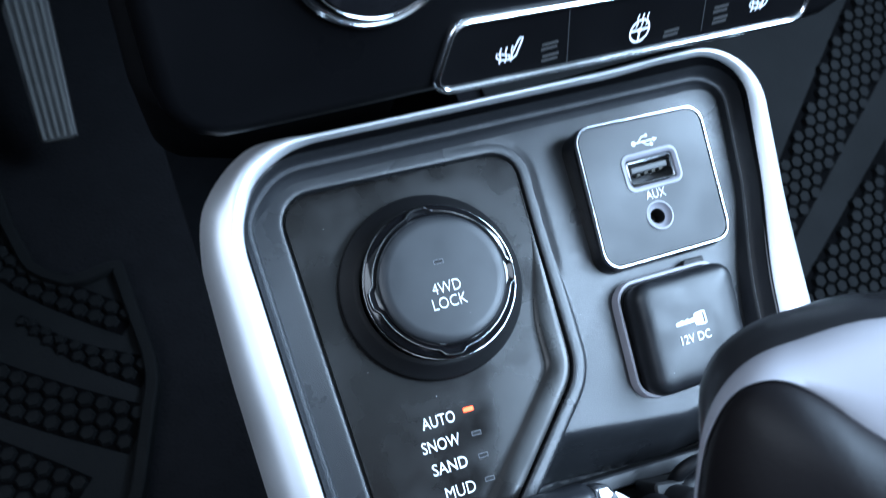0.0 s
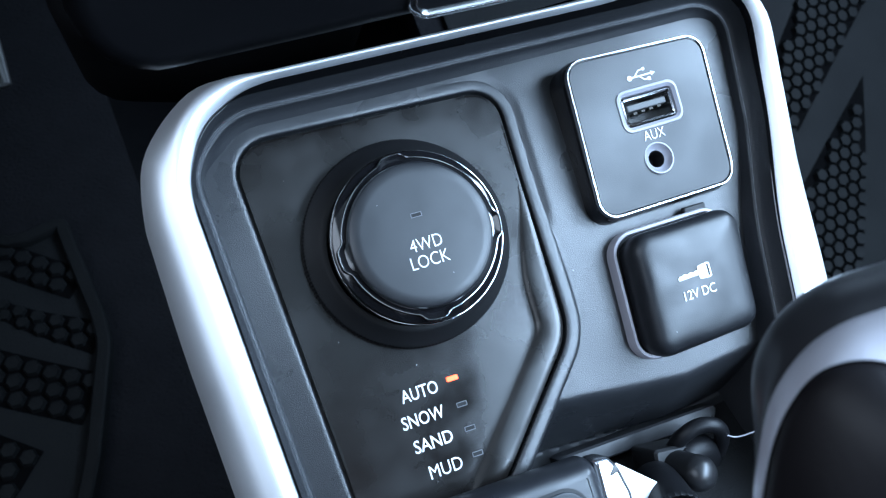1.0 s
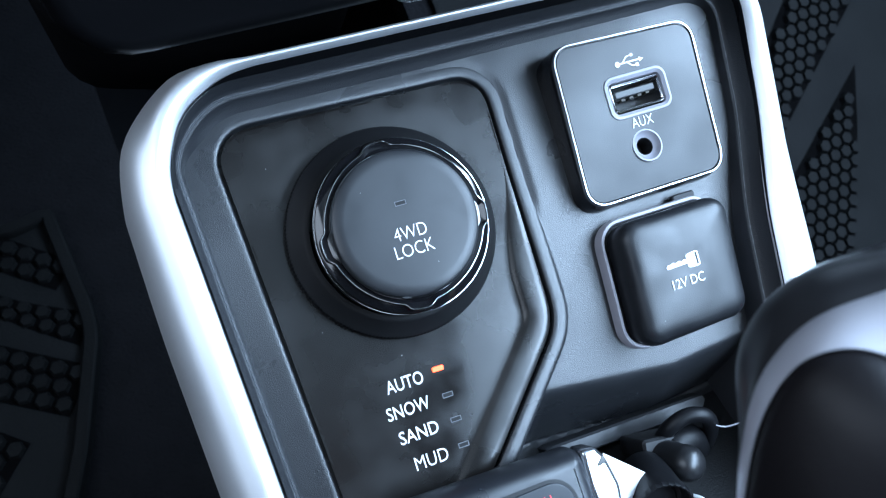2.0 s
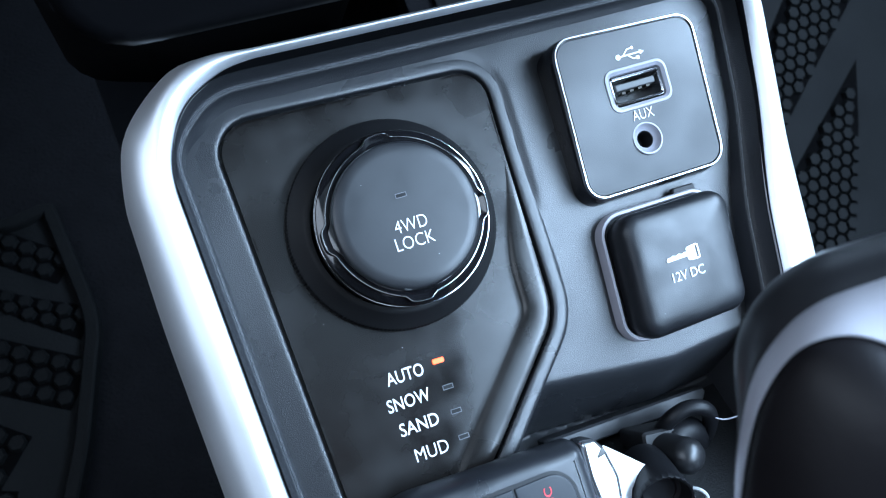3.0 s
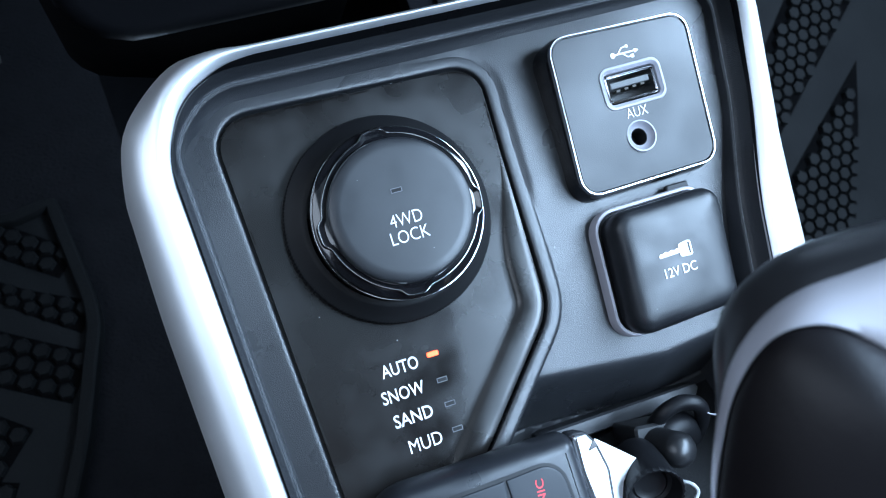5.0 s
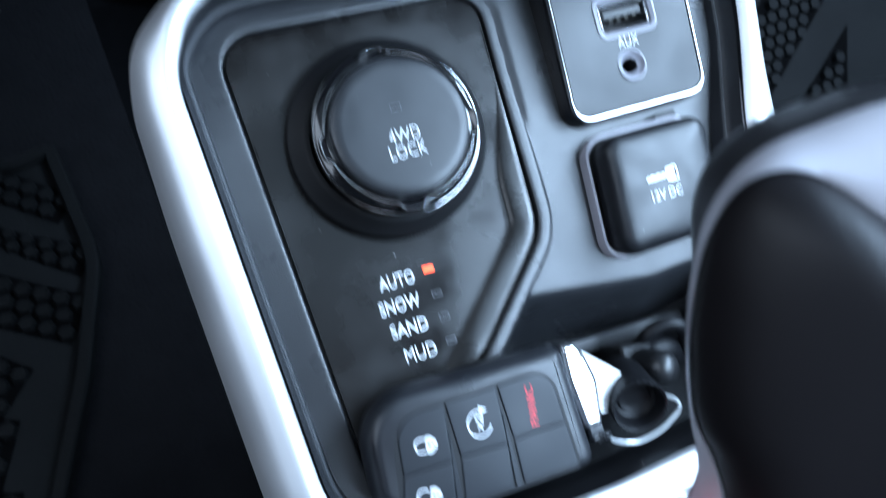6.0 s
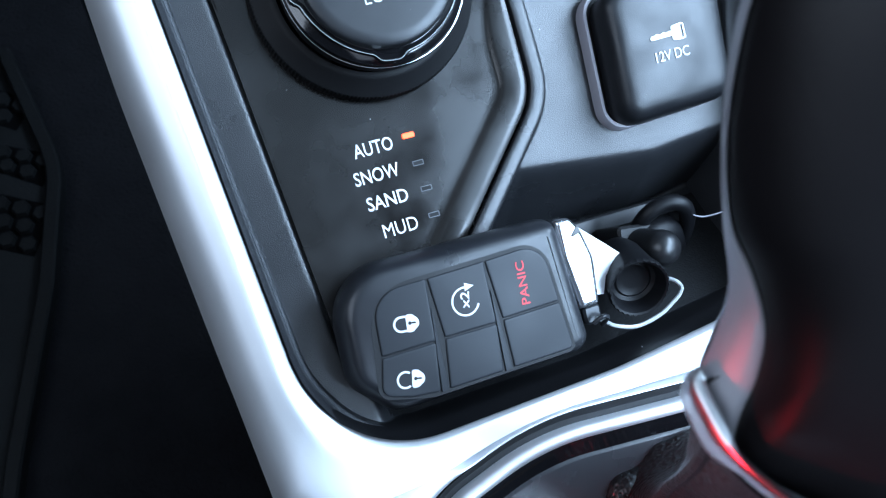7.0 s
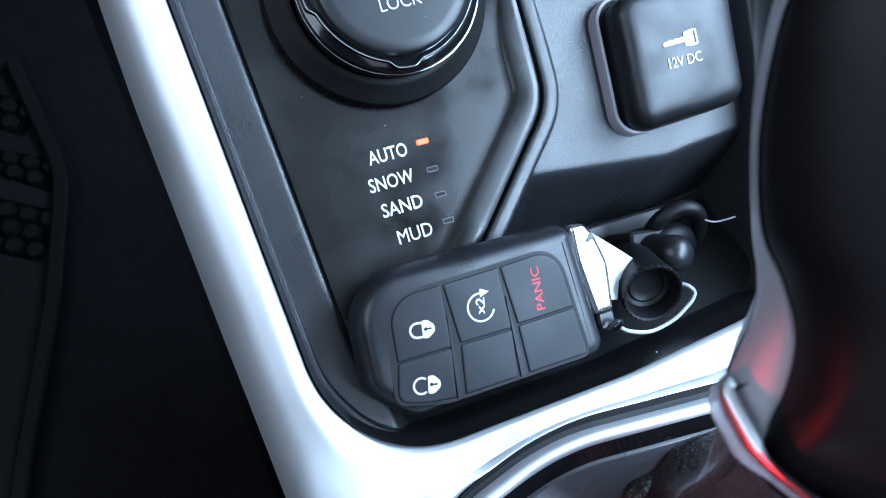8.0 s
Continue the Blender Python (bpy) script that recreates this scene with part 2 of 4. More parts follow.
M_BUTTON = material("black_button_rubber", (0.015, 0.017, 0.021), 0.48, spec=0.4, grain=0.15, grain_size=0.0002, mottle=0.1)
M_POLISH = material("polished_key_end", (0.55, 0.56, 0.59), 0.24, metal=0.95, mottle=0.03)
M_WIRE = material("pale_wire", (0.6, 0.62, 0.63), 0.3, metal=0.5)
M_SHINY = material("shiny_black_rubber", (0.010, 0.010, 0.011), 0.30, mottle=0.2)
M_LEDGE = material("shiny_tray_ledge", (0.03, 0.031, 0.034), 0.40, spec=0.3)
M_SHELL = material("dark_grey_lever_shell", (0.018, 0.018, 0.02), 0.35)
M_BAND = material("satin_lever_band", (0.48, 0.47, 0.51), 0.46, metal=0.35, mottle=0.04)
M_PADL = material("black_lever_leather", (0.0075, 0.0062, 0.0070), 0.44, spec=0.2, grain=0.1, grain_size=0.0008, smudge=0.05)
M_STACK = material("black_stack_plastic", (0.003, 0.003, 0.0035), 0.35, spec=0.06)
M_DIM = material("dim_level_print", (0.035, 0.035, 0.035), 0.5)
M_SKIRT = material("black_console_side", (0.003, 0.003, 0.0035), 0.8, spec=0.05, grain=0.3, grain_size=0.0008)
M_PEDALRIB = material("worn_pedal_rib", (0.09, 0.09, 0.087), 0.6)
M_WALL = material("black_bezel_wall", (0.007, 0.007, 0.008), 0.34, spec=0.4)
M_LINING = material("pale_headlining", (0.62, 0.62, 0.60), 0.9, grain=0.5, grain_size=0.002)

# ---- the panel inside the bezel ----
# the sunk plate under the knob, a shield with a pointed foot
PLATE = resample(rounded([(-2.83, -4.0, 0.7), (-1.35, -4.05, 0.5), (2.86, -0.05, 1.3), (3.02, 2.0, 3.0), (3.34, 5.75, 0.65), (-2.75, 6.22, 0.75)]), 150)
# the opening of the silver bezel
OPENING = resample(rounded([(-3.88, -5.5, 2.4), (2.2, -5.93, 7.0), (7.45, -5.9, 1.2), (10.05, 6.42, 1.1), (-3.78, 7.2, 1.75)], 14), 280)



def usb_plane(y):
    return 0.32 + 0.10 * (y - 3.6)


def tray_floor(y):
    return max(-0.8 - 0.84 * (y + 5.5), -3.0)


def panel_height(x, y, d):
    """Height of the grained panel at a distance d from the plate."""
    if d < 0.21:
        return -0.30
    base = min(usb_plane(y) - 0.13, 0.10)
    # past its foot line the panel rounds off and falls into the tray
    foot = max(-1.40 - 0.20 * (x - 2.2), -2.05) if x > 2.2 else -1.40
    if y < foot:
        base -= 2.1 * (foot - y) ** 2 / (foot - y + 0.42)
    base = max(base, tray_floor(y))
    # the right half lies in its own plane, and the tray opens below it
    high = smoothstep(4.8, 6.0, y)
    right = (1 - high + high * smoothstep(2.2, 4.5, x)) * smoothstep(0.29, 0.50, d) if x > 0 or y < -1.0 else 0.0
    if y < -1.0 and x < -2.0:
        right *= smoothstep(-2.6, -2.0, x)
    return 0.047 * (1 - right) + base * right


def relief():
    """Grid points of the panel's surface."""
    step, verts = 0.065, {}
    for i in range(int(14.4 / step) + 1):
        for j in range(int(13.7 / step) + 1):
            x, y = -4.1 + i * step, -6.2 + j * step
            if distance(OPENING, x, y) < 0.12:
                verts[i, j] = (x, y, panel_height(x, y, distance(PLATE, x, y)))
    return verts


RELIEF = relief()


def grid_panel(liner):
    """The panel's surface; the tray's floor is the liner."""
    bm, made = bmesh.new(), {}
    for (i, j), p in RELIEF.items():
        keys = ((i, j), (i + 1, j), (i + 1, j + 1), (i, j + 1))
        low = p[1] < -3.6 and p[2] < -0.5
        if all(k in RELIEF for k in keys) and low == liner:
            for k in keys:
                if k not in made:
                    made[k] = bm.verts.new(RELIEF[k])
            bm.faces.new([made[k] for k in keys])
    return bm


def rim_strip():
    """The rounded rim round the sunk plate; it runs flush into the border beside and above the plate."""
    rings = []
    for g, z, flush in ((0.05, -0.30, -0.30), (0.05, 0.0, 0.0), (0.065, 0.03, 0.03), (0.10, 0.046, 0.044), (0.16, 0.052, 0.0478), (0.26, 0.052, 0.0477), (0.31, 0.047, 0.0476), (0.36, 0.03, 0.0475), (0.40, 0.0, 0.0474), (0.42, -0.2, 0.0473)):
        ring = []
        for p in grow(PLATE, g):
            f = smoothstep(2.4, 1.6, p.x) if p.y > 0 else smoothstep(-1.8, -2.4, p.x)
            rise = 0.07 * smoothstep(3.4, 0.8, p.y) * smoothstep(0.0, 1.2, p.x + 0.7 * max(0, -p.y - 1))
            ring.append((p.x, p.y, z + (flush - z) * f + rise))
        rings.append(ring)
    return loft(rings)


def bezel_corner(p):
    """1 at the rounded corner towards the driver, 0 along the sides."""
    return smoothstep(1.9, 0.5, math.hypot(p.x + 3.25, p.y - 6.65))


def bezel_shift(p):
    """Along the passenger's side the bezel widens inwards on its way down."""
    return 0.01 - 0.17 * bezel_corner(p) + smoothstep(6.0, 8.0, p.x) * (0.09 * smoothstep(3.0, 5.5, p.y) - 0.30 * smoothstep(3.5, 0.0, p.y))


inset = [bezel_shift(p) for p in OPENING]


def lip_inset(p):
    """How far the lip's seam lies inside the bezel: widest along the top, narrowest at the foot."""
    return 0.20 + 0.11 * smoothstep(5.6, 6.8, p.y) - 0.14 * smoothstep(-4.2, -5.6, p.y) - min(bezel_shift(p) + 0.17 * bezel_corner(p), 0)


def lip_path(by, z, more=0.0):
    """The lip's line, by inside the seam; along the top it lies farther in by more."""
    return [(p.x, p.y, z) for p in grow(OPENING, [-lip_inset(p) - by - (more + 0.5 * max(by, 0)) * smoothstep(5.6, 6.8, p.y) for p in OPENING])]


def edge_lip():
    """The soft raised lip of the panel along the bezel; its inner side falls to the panel."""
    rings = [lip_path(by, z) for by, z in ((-0.17, 0.80), (-0.13, 0.62), (-0.08, 0.46), (-0.035, 0.37), (0.0, 0.35), (0.02, 0.355), (0.04, 0.35), (0.055, 0.335), (0.065, 0.31), (0.07, 0.28))]
    for by, f, more in ((0.078, 0.7, 0.03), (0.088, 0.35, 0.08), (0.10, 0.1, 0.14), (0.115, -0.02, 0.18)):
        ring = []
        for x, y, z in lip_path(by, 0.0, more):
            low = panel_height(x, y, 9.0) - 0.01
            ring.append((x, y, low + (0.28 - low) * max(f, 0) if f > 0 else low - 0.05))
        rings.append(ring)
    return loft(rings)


def lip_seam():
    """The beaded parting line on the lip."""
    path = lip_path(0.005, 0.36)
    fine = resample([Vector(p[:2]) for p in path], 900)
    return tube([(p.x, p.y, 0.356) for p in fine], [0.011 + 0.010 * noise.noise((p.x * 14, p.y * 14, 0)) for p in fine], 5, True)


console = thing("centre_console", q(3, -5, -10), "black centre console with grained panel, tray and silver bezel", "centre console")
panel = part("panel", grid_panel(False), M_GRAIN, console, "black grained plastic panel", smooth=80)
part("tray_floor", grid_panel(True), M_LINER, console, "dark rubber floor of the tray", smooth=80)
part("panel_lip", edge_lip(), M_LIP, panel, "soft grained lip along the bezel", smooth=70)
part("lip_seam", lip_seam(), M_EDGE, panel, "fine beaded parting line", smooth=70)
part("plate_rim", rim_strip(), M_GRAIN, panel, "rounded grained rim", smooth=60)
rings = []
for k, z in ((0.0, -0.12), (0.0, 0.05), (0.05, 0.082), (0.2, 0.085), (0.45, 0.08), (0.70, 0.068), (0.82, 0.05), (0.90, 0.022), (0.96, 0.006), (1.02, 0.0), (1.2, 0.0)):
    ring = []
    for p, o in zip(PLATE, grow(PLATE, -1.0)):
        w = smoothstep(3.8, 1.0, p.y) * smoothstep(0.0, 1.2, p.x + 0.7 * max(0, -p.y - 1))
        e = p + (o - p) * (0.02 + 0.05 * (k > 0.03) + k * 0.60 * w)
        ring.append((e.x, e.y, z * w if z >= 0 else z))
    rings.append(ring)
part("knob_plate", loft(rings, True, False, True), M_SATIN, panel, "smooth satin black plate sunk into the panel", smooth=60)

# ---- silver bezel ----
ARCH = resample(rounded([(-3.75, -16, 1), (7.6, -16, 1), (7.4, -7.52, 2.4), (0.15, -6.19, 6.0), (-3.4, -6.9, 2.3)], 14), 220)


def bezel_width(p):
    top = smoothstep(5.0, 6.9, p.y)
    foot = smoothstep(-4.6, -5.4, p.y)
    return (1.05 + 0.05 * smoothstep(4, 7, p.x) + 0.10 * smoothstep(0, -2, p.x) * smoothstep(6.0, 2.0, p.y)) * (1 - top - foot) + top * (0.46 + 0.45 * bezel_corner(p)) + foot * min(distance(ARCH, p.x, p.y) - 0.02, 0.95)


widths = []
for p, o in zip(OPENING, grow(OPENING, 1.0)):
    n, w = o - p, bezel_width(p)
    if p.y < -1.0 and p.x < 0 and n.x < -0.02:
        # the foot's corner runs out to the straight outer edge
        w += (max(w, min((p.x + 5.01) / -n.x, 0.80 - 1.6 * n.x)) - w) * smoothstep(-1.0, -3.8, p.y)
    if p.y < -1.0:
        w = min(w, max(distance(ARCH, p.x, p.y) - 0.02, 0.3))
    widths.append(w)
rings = []
for k, z in ((-0.005, 0.78), (0.0, 0.84), (0.012, 0.88), (0.04, 0.91), (0.09, 0.955), (0.14, 0.985), (0.18, 1.01), (0.21, 1.022), (0.25, 1.025), (0.29, 1.015), (0.34, 0.99), (0.40, 0.955), (0.48, 0.91), (0.58, 0.845), (0.68, 0.74), (0.78, 0.59), (0.87, 0.39), (0.94, 0.14), (0.99, -0.16), (1.02, -0.45), (1.03, -0.7), (1.03, -1.0)):
    ring = []
    for p, o in zip(grow(OPENING, 0), grow(OPENING, [e + k * (w - e) if k > 0 else e + k for w, e in zip(widths, inset)])):
        flat = max(smoothstep(-4.2, -5.3, p.y) * smoothstep(1.0, 0.80, k), 0.5 * smoothstep(5.5, 6.8, p.x) * smoothstep(3.0, -1.0, p.y) * smoothstep(1.0, 0.65, k))
        drop = 1.1 * smoothstep(5.8, 6.8, p.y) * max(k - 0.42, 0) * smoothstep(7.0, 4.0, p.x)
        bar = min(z, 1.02 - 2.6 * (k - 0.3) ** 2) if k < 0.3 else max(z - 0.1, 1.02 - 2.6 * (k - 0.3) ** 2)
        top = max(smoothstep(5.9, 6.8, p.y), smoothstep(6.0, 8.0, p.x) * smoothstep(-2.0, 2.0, p.y)) * smoothstep(1.0, 0.7, k)
        z_bar = z + (bar - z) * top
        ring.append((o.x, o.y, z_bar + flat * (1.03 - z_bar) * (1 if 0.05 < k else 0) - drop - 0.12 * smoothstep(-4.4, -5.4, p.y) * max(1 - k / 0.22, 0) ** 2))
    rings.append(ring)
bezel = part("bezel", loft(rings), M_SILVER, console, "satin silver painted bezel", smooth=50)
rings = []
for k, f, z in ((-0.16, 0, -1.2), (-0.16, 0, 0.20), (-0.12, 0.3, 0.42), (-0.03, 0.8, 0.70), (-0.005, 1.0, 0.90)):
    rings.append([(p.x, p.y, z) for p in grow(OPENING, [k + f * e for e in inset])])
part("inner_wall", loft(rings), M_WALL, bezel, "black inner wall of the bezel")

# lower silver arch round the gear lever, and its plate
def low_z(x, y):
    return 0.10 * max(-6.4 - y, 0)


rings = []
for k, z in ((0.0, 0.2), (0.0, 0.86), (0.05, 0.95), (0.2, 1.0), (0.5, 1.0), (0.8, 0.9), (0.95, 0.6), (1.0, 0.2), (1.0, -0.6)):
    ring = []
    for p, o in zip(ARCH, grow(ARCH, 1.0)):
        w = 0.10 + 1.15 * smoothstep(-1.2, -3.2, p.x) + 1.4 * smoothstep(5.0, 7.4, p.x)
        e = p + (o - p) * w * k
        ring.append((e.x, e.y, z + low_z(e.x, e.y)))
    rings.append(ring)
part("lower_frame", loft(rings), M_SILVER, bezel, smooth=50)
shift_plate = part("shifter_plate", slab(grow(ARCH, -0.95), [(0, 0.70), (-0.05, 0.735), (-0.1, 0.74)], low_z), M_PLATE, console, "smooth dark grey plate round the lever")
part("gap", loft([[(p.x, p.y, z + low_z(p.x, p.y)) for p in grow(ARCH, g)] for g, z in ((0.0, 0.98), (-0.02, 0.90), (-0.10, 0.74), (-0.22, 0.62), (-0.36, 0.60))]), M_DARK, shift_plate)
part("rim", loft([[(p.x, p.y, z + low_z(p.x, p.y)) for p in grow(ARCH, g)] for g, z in ((-0.34, 0.55), (-0.35, 0.86), (-0.39, 0.93), (-0.49, 0.95), (-0.57, 0.91), (-0.63, 0.82))]), M_SILVER, shift_plate, "bright silver rim", smooth=50)
part("slope", loft([[(p.x, p.y, z + low_z(p.x, p.y)) for p in grow(ARCH, g)] for g, z in ((-0.62, 0.84), (-0.70, 0.79), (-1.0, 0.70))]), M_GLOSS, shift_plate)

# ---- rotary knob ----
KC = (0.19, 3.06)
knob = thing("terrain_knob", q(*KC, 0), "round black drive mode knob with scalloped chrome edge", "rotary knob")


def knurl(a, r, z):
    return 0.011 * math.cos(a * 180) if r > 2.25 and z > 0.0 else 0.0


part("base_ring", turned([(2.26, -0.02), (2.26, 0.05), (2.26, 0.30), (2.24, 0.34), (2.19, 0.37), (2.06, 0.46), (1.95, 0.54), (1.89, 0.58), (1.80, 0.58)], 1080, (KC[0] - 0.07, KC[1]), False, knurl), M_KNOB, knob, "knurled matt black base ring")


def scallop(a):
    d = min(abs((math.degrees(a) - c + 180) % 360 - 180) for c in (-11, 91, 179, 260))
    return 0.10 * smoothstep(12.5, 5.5, d) - 0.03 * math.sin(min(d, 45) / 45 * math.pi / 2)


part("gloss_collar", turned([(1.83, 0.68), (1.83, 0.90), (1.79, 1.02), (1.66, 1.09), (1.45, 1.13)], 180, KC, False), M_GLOSS, knob, "gloss black collar")
edge = [(KC[0] + (1.645 + scallop(a)) * math.cos(a), KC[1] + (1.645 + scallop(a)) * math.sin(a), 1.17) for a in (2 * math.pi * i / 240 for i in range(240))]
lip = loft([[(KC[0] + (p[0] - KC[0]) * s, KC[1] + (p[1] - KC[1]) * s, z) for p in edge] for s, z in ((1.02, 1.04), (1.008, 1.14), (0.985, 1.16), (0.96, 1.13), (0.92, 1.10))])
part("collar_line", tube([(KC[0] + 1.825 * math.cos(a), KC[1] + 1.825 * math.sin(a), 0.93) for a in (2 * math.pi * i / 160 for i in range(160))], 0.008, 6, True), M_CHROME, knob, "hairline chrome rim of the collar")
part("chrome_edge", tube(edge, 0.014, 8, True), M_CHROME, knob, "thin wavy chrome edge")
part("gloss_lip", lip, M_GLOSS, knob)
part("cap", turned([(1.52, 1.0), (1.515, 1.22), (1.49, 1.29), (1.44, 1.325), (1.25, 1.335), (0.6, 1.34), (0.1, 1.34)], 120, KC), M_CAP, knob, "matt black knob cap")


def print_text(parent, text, x, y, width, height, z, turn=-5.0, mat=None, label="", thick=-0.008, name="lettering", m=BASE):
    bm = lettering(text, width, height, 0, thick)
    bm.transform(pose(x, y, z, 0, 0, turn))
    return part(name, bm, mat or M_WHITE, parent, label, m, 0)


print_text(knob, "4WD", -0.18, 2.75, 0.69, 0.26, 1.352, -3.5, label="white printed 4WD")
print_text(knob, "LOCK", -0.28, 2.41, 0.82, 0.26, 1.352, -3.5, label="white printed LOCK")


def frame_box(x, y, w, h, t, turn=-5):
    out = []
    for a, b, c, d in ((-w, -h, w, -h + t), (-w, h - t, w, h), (-w, -h, -w + t, h), (w - t, -h, w, h)):
        out.append([(a, b), (c, b), (c, d), (a, d)])
    bm = shapes(out, 0)
    bm.transform(pose(x, y, 0, 0, 0, turn))
    return bm


bm = frame_box(0.19, 3.46, 0.12, 0.05, 0.016, -4)
bm.transform(Matrix.Translation((0, 0, 1.352)))
part("indicator", bm, M_LAMPOFF, knob, "unlit indicator outline", smooth=0)
bm = shapes([box_at(0.19, 3.46, 0.105, 0.036, 0.01, -4)], 1.350)
part("indicator_window", bm, M_KNOB, knob, "dark indicator window", smooth=0)

# drive mode names and their lamps, printed on the plate
for text, x, y, w in (("AUTO", -1.20, -0.11, 0.83), ("SNOW", -1.38, -0.64, 0.95), ("SAND", -1.31, -1.19, 0.87), ("MUD", -1.19, -1.80, 0.74)):
    print_text(panel, text, x, y, w, 0.28, 0.014, -4.0, label="white printed " + text, thick=0.0 if text == "MUD" else 0.010)
for i, (x, y) in enumerate(((0.0, 0.0), (0.0, -0.59), (-0.02, -1.13), (-0.06, -1.69))):
    if i == 0:
        bm = slab(rounded([(-0.13, -0.055, 0.03), (0.13, -0.055, 0.03), (0.13, 0.055, 0.03), (-0.13, 0.055, 0.03)], 4), [(0, 0.0), (0, 0.02), (-0.01, 0.03)])
        bm.transform(pose(x, y, 0.0, 0, 0, -5))
        part("auto_lamp", bm, M_AMBER, panel, "glowing amber indicator lamp")
    else:
        bm = frame_box(x, y, 0.12, 0.055, 0.018)
        bm.transform(Matrix.Translation((0, 0, 0.012)))
        lamp = part("mode_lamp", bm, M_LAMPOFF, panel, "unlit indicator window", smooth=0)
        part("mode_window", shapes([box_at(x, y, 0.105, 0.04, 0.01, -5)], 0.008), M_KNOB, lamp, "dark window", smooth=0)

# ---- USB and AUX socket plate ----
def usb_z(x, y):
    return usb_plane(y)


US = resample(rounded([(4.42, 1.98, 0.42), (8.03, 1.80, 0.42), (8.33, 5.32, 0.42), (4.72, 5.58, 0.42)], 8), 120)
usb = thing("socket_plate", q(6.4, 3.7, 0.3), "black media socket plate with chrome rim, USB port and AUX jack", "socket plate")
part("base", slab(US, [(0.10, -0.4), (0.10, 0.10), (0.06, 0.30), (0.0, 0.42), (-0.05, 0.44)], usb_z, False), M_GLOSS, usb, "gloss black base")
part("chrome_rim", loft([[(p.x, p.y, z + usb_z(p.x, p.y)) for p in grow(US, g)] for g, z in ((0.034, 0.36), (0.030, 0.44), (0.014, 0.472), (-0.010, 0.474), (-0.026, 0.456), (-0.03, 0.40))]), M_TRIM, usb, "thin chrome rim")


def holed(outline, holes, z):
    """A flat face with holes, closed by the triangulator."""
    bm = bmesh.new()
    edges = []
    for ring in [outline] + holes:
        vs = [bm.verts.new((p[0], p[1], z)) for p in ring]
        edges += [bm.edges.new((vs[i - 1], vs[i])) for i in range(len(vs))]
    bmesh.ops.triangle_fill(bm, edges=edges, use_beauty=True)
    for f in bm.faces:
        if f.normal.z < 0:
            f.normal_flip()
    return bm


UC, AC, UT = (6.47, 4.08), (6.27, 2.90), -2.5
port_hole = box_at(*UC, 0.80, 0.47, 0.22, UT)
jack_hole = [Vector(p) for p in disc(*AC, 0.38, 28)]
bm = holed(grow(US, -0.055), [port_hole, jack_hole], 0.44)
for v in bm.verts:
    v.co.z += usb_z(v.co.x, v.co.y)
part("face", bm, M_FACE, usb, "matt black face")
port = part("usb_port", loft([[(p.x, p.y, z + usb_z(p.x, p.y)) for p in box_at(*UC, w, h, r, UT)] for w, h, r, z in ((0.83, 0.50, 0.24, 0.43), (0.81, 0.48, 0.23, 0.47), (0.76, 0.43, 0.2, 0.475), (0.69, 0.36, 0.12, 0.42), (0.68, 0.35, 0.1, 0.30))]), M_GREYRIM, usb, "recessed port surround")
part("metal_shell", loft([[(p.x, p.y, z + usb_z(p.x, p.y)) for p in box_at(*UC, w, h, 0.06, UT)] for w, h, z in ((0.665, 0.325, 0.25), (0.655, 0.315, 0.39), (0.63, 0.29, 0.405), (0.60, 0.26, 0.37), (0.585, 0.245, -0.5))]), M_CHROME, port, "bright metal shell")
part("shell_floor", shapes([box_at(*UC, 0.70, 0.37, 0.1, UT)], 0.1), M_DARK, port, smooth=0)
bm = slab(box_at(UC[0], UC[1] + 0.085, 0.52, 0.075, 0.02, UT), [(0, 0.0), (0, 0.33), (-0.02, 0.345)], usb_z)
part("contact_tongue", bm, M_TONGUE, port, "pale contact tongue")
for k in (-0.33, -0.11, 0.11, 0.33):
    part("contact", slab(box_at(UC[0] + k, UC[1] - 0.03, 0.05, 0.025, 0.01, UT, 2), [(0, 0.1), (0, 0.30)], usb_z), M_GOLD, port)
jack = part("aux_jack", turned([(0.39, 0.43), (0.375, 0.465), (0.34, 0.468), (0.315, 0.43), (0.27, 0.36), (0.205, 0.33), (0.20, 0.25)], 40, AC, False), M_GREYRIM, usb, "ring of the AUX jack", BASE @ Matrix.Translation((0, 0, usb_plane(AC[1]))))
part("jack_bore", turned([(0.21, 0.325), (0.195, 0.32), (0.18, 0.2), (0.17, -0.4), (0.02, -0.4)], 32, AC), M_DARK, jack, "dark bore", BASE @ Matrix.Translation((0, 0, usb_plane(AC[1]))))
US_FACE = BASE @ pose(0, 0, usb_plane(0) + 0.455, math.degrees(math.atan(0.10)))
print_text(usb, "AUX", 6.06, 3.37, 0.56, 0.23, 0, -3, label="white printed AUX", m=US_FACE)
fork = stroke([(6.20, 4.84), (6.78, 4.82)], 0.035) + stroke([(6.32, 4.84), (6.46, 4.96), (6.60, 4.965)], 0.03) + stroke([(6.44, 4.83), (6.56, 4.72), (6.66, 4.715)], 0.03)
fork += [disc(6.19, 4.84, 0.065, 14), disc(6.60, 4.965, 0.04, 12), [(6.64, 4.675), (6.72, 4.675), (6.72, 4.755), (6.64, 4.755)], [(6.76, 4.76), (6.88, 4.815), (6.76, 4.875)]]
part("usb_symbol", shapes(fork, 0), M_WHITE, usb, "white printed USB symbol", US_FACE, 0)

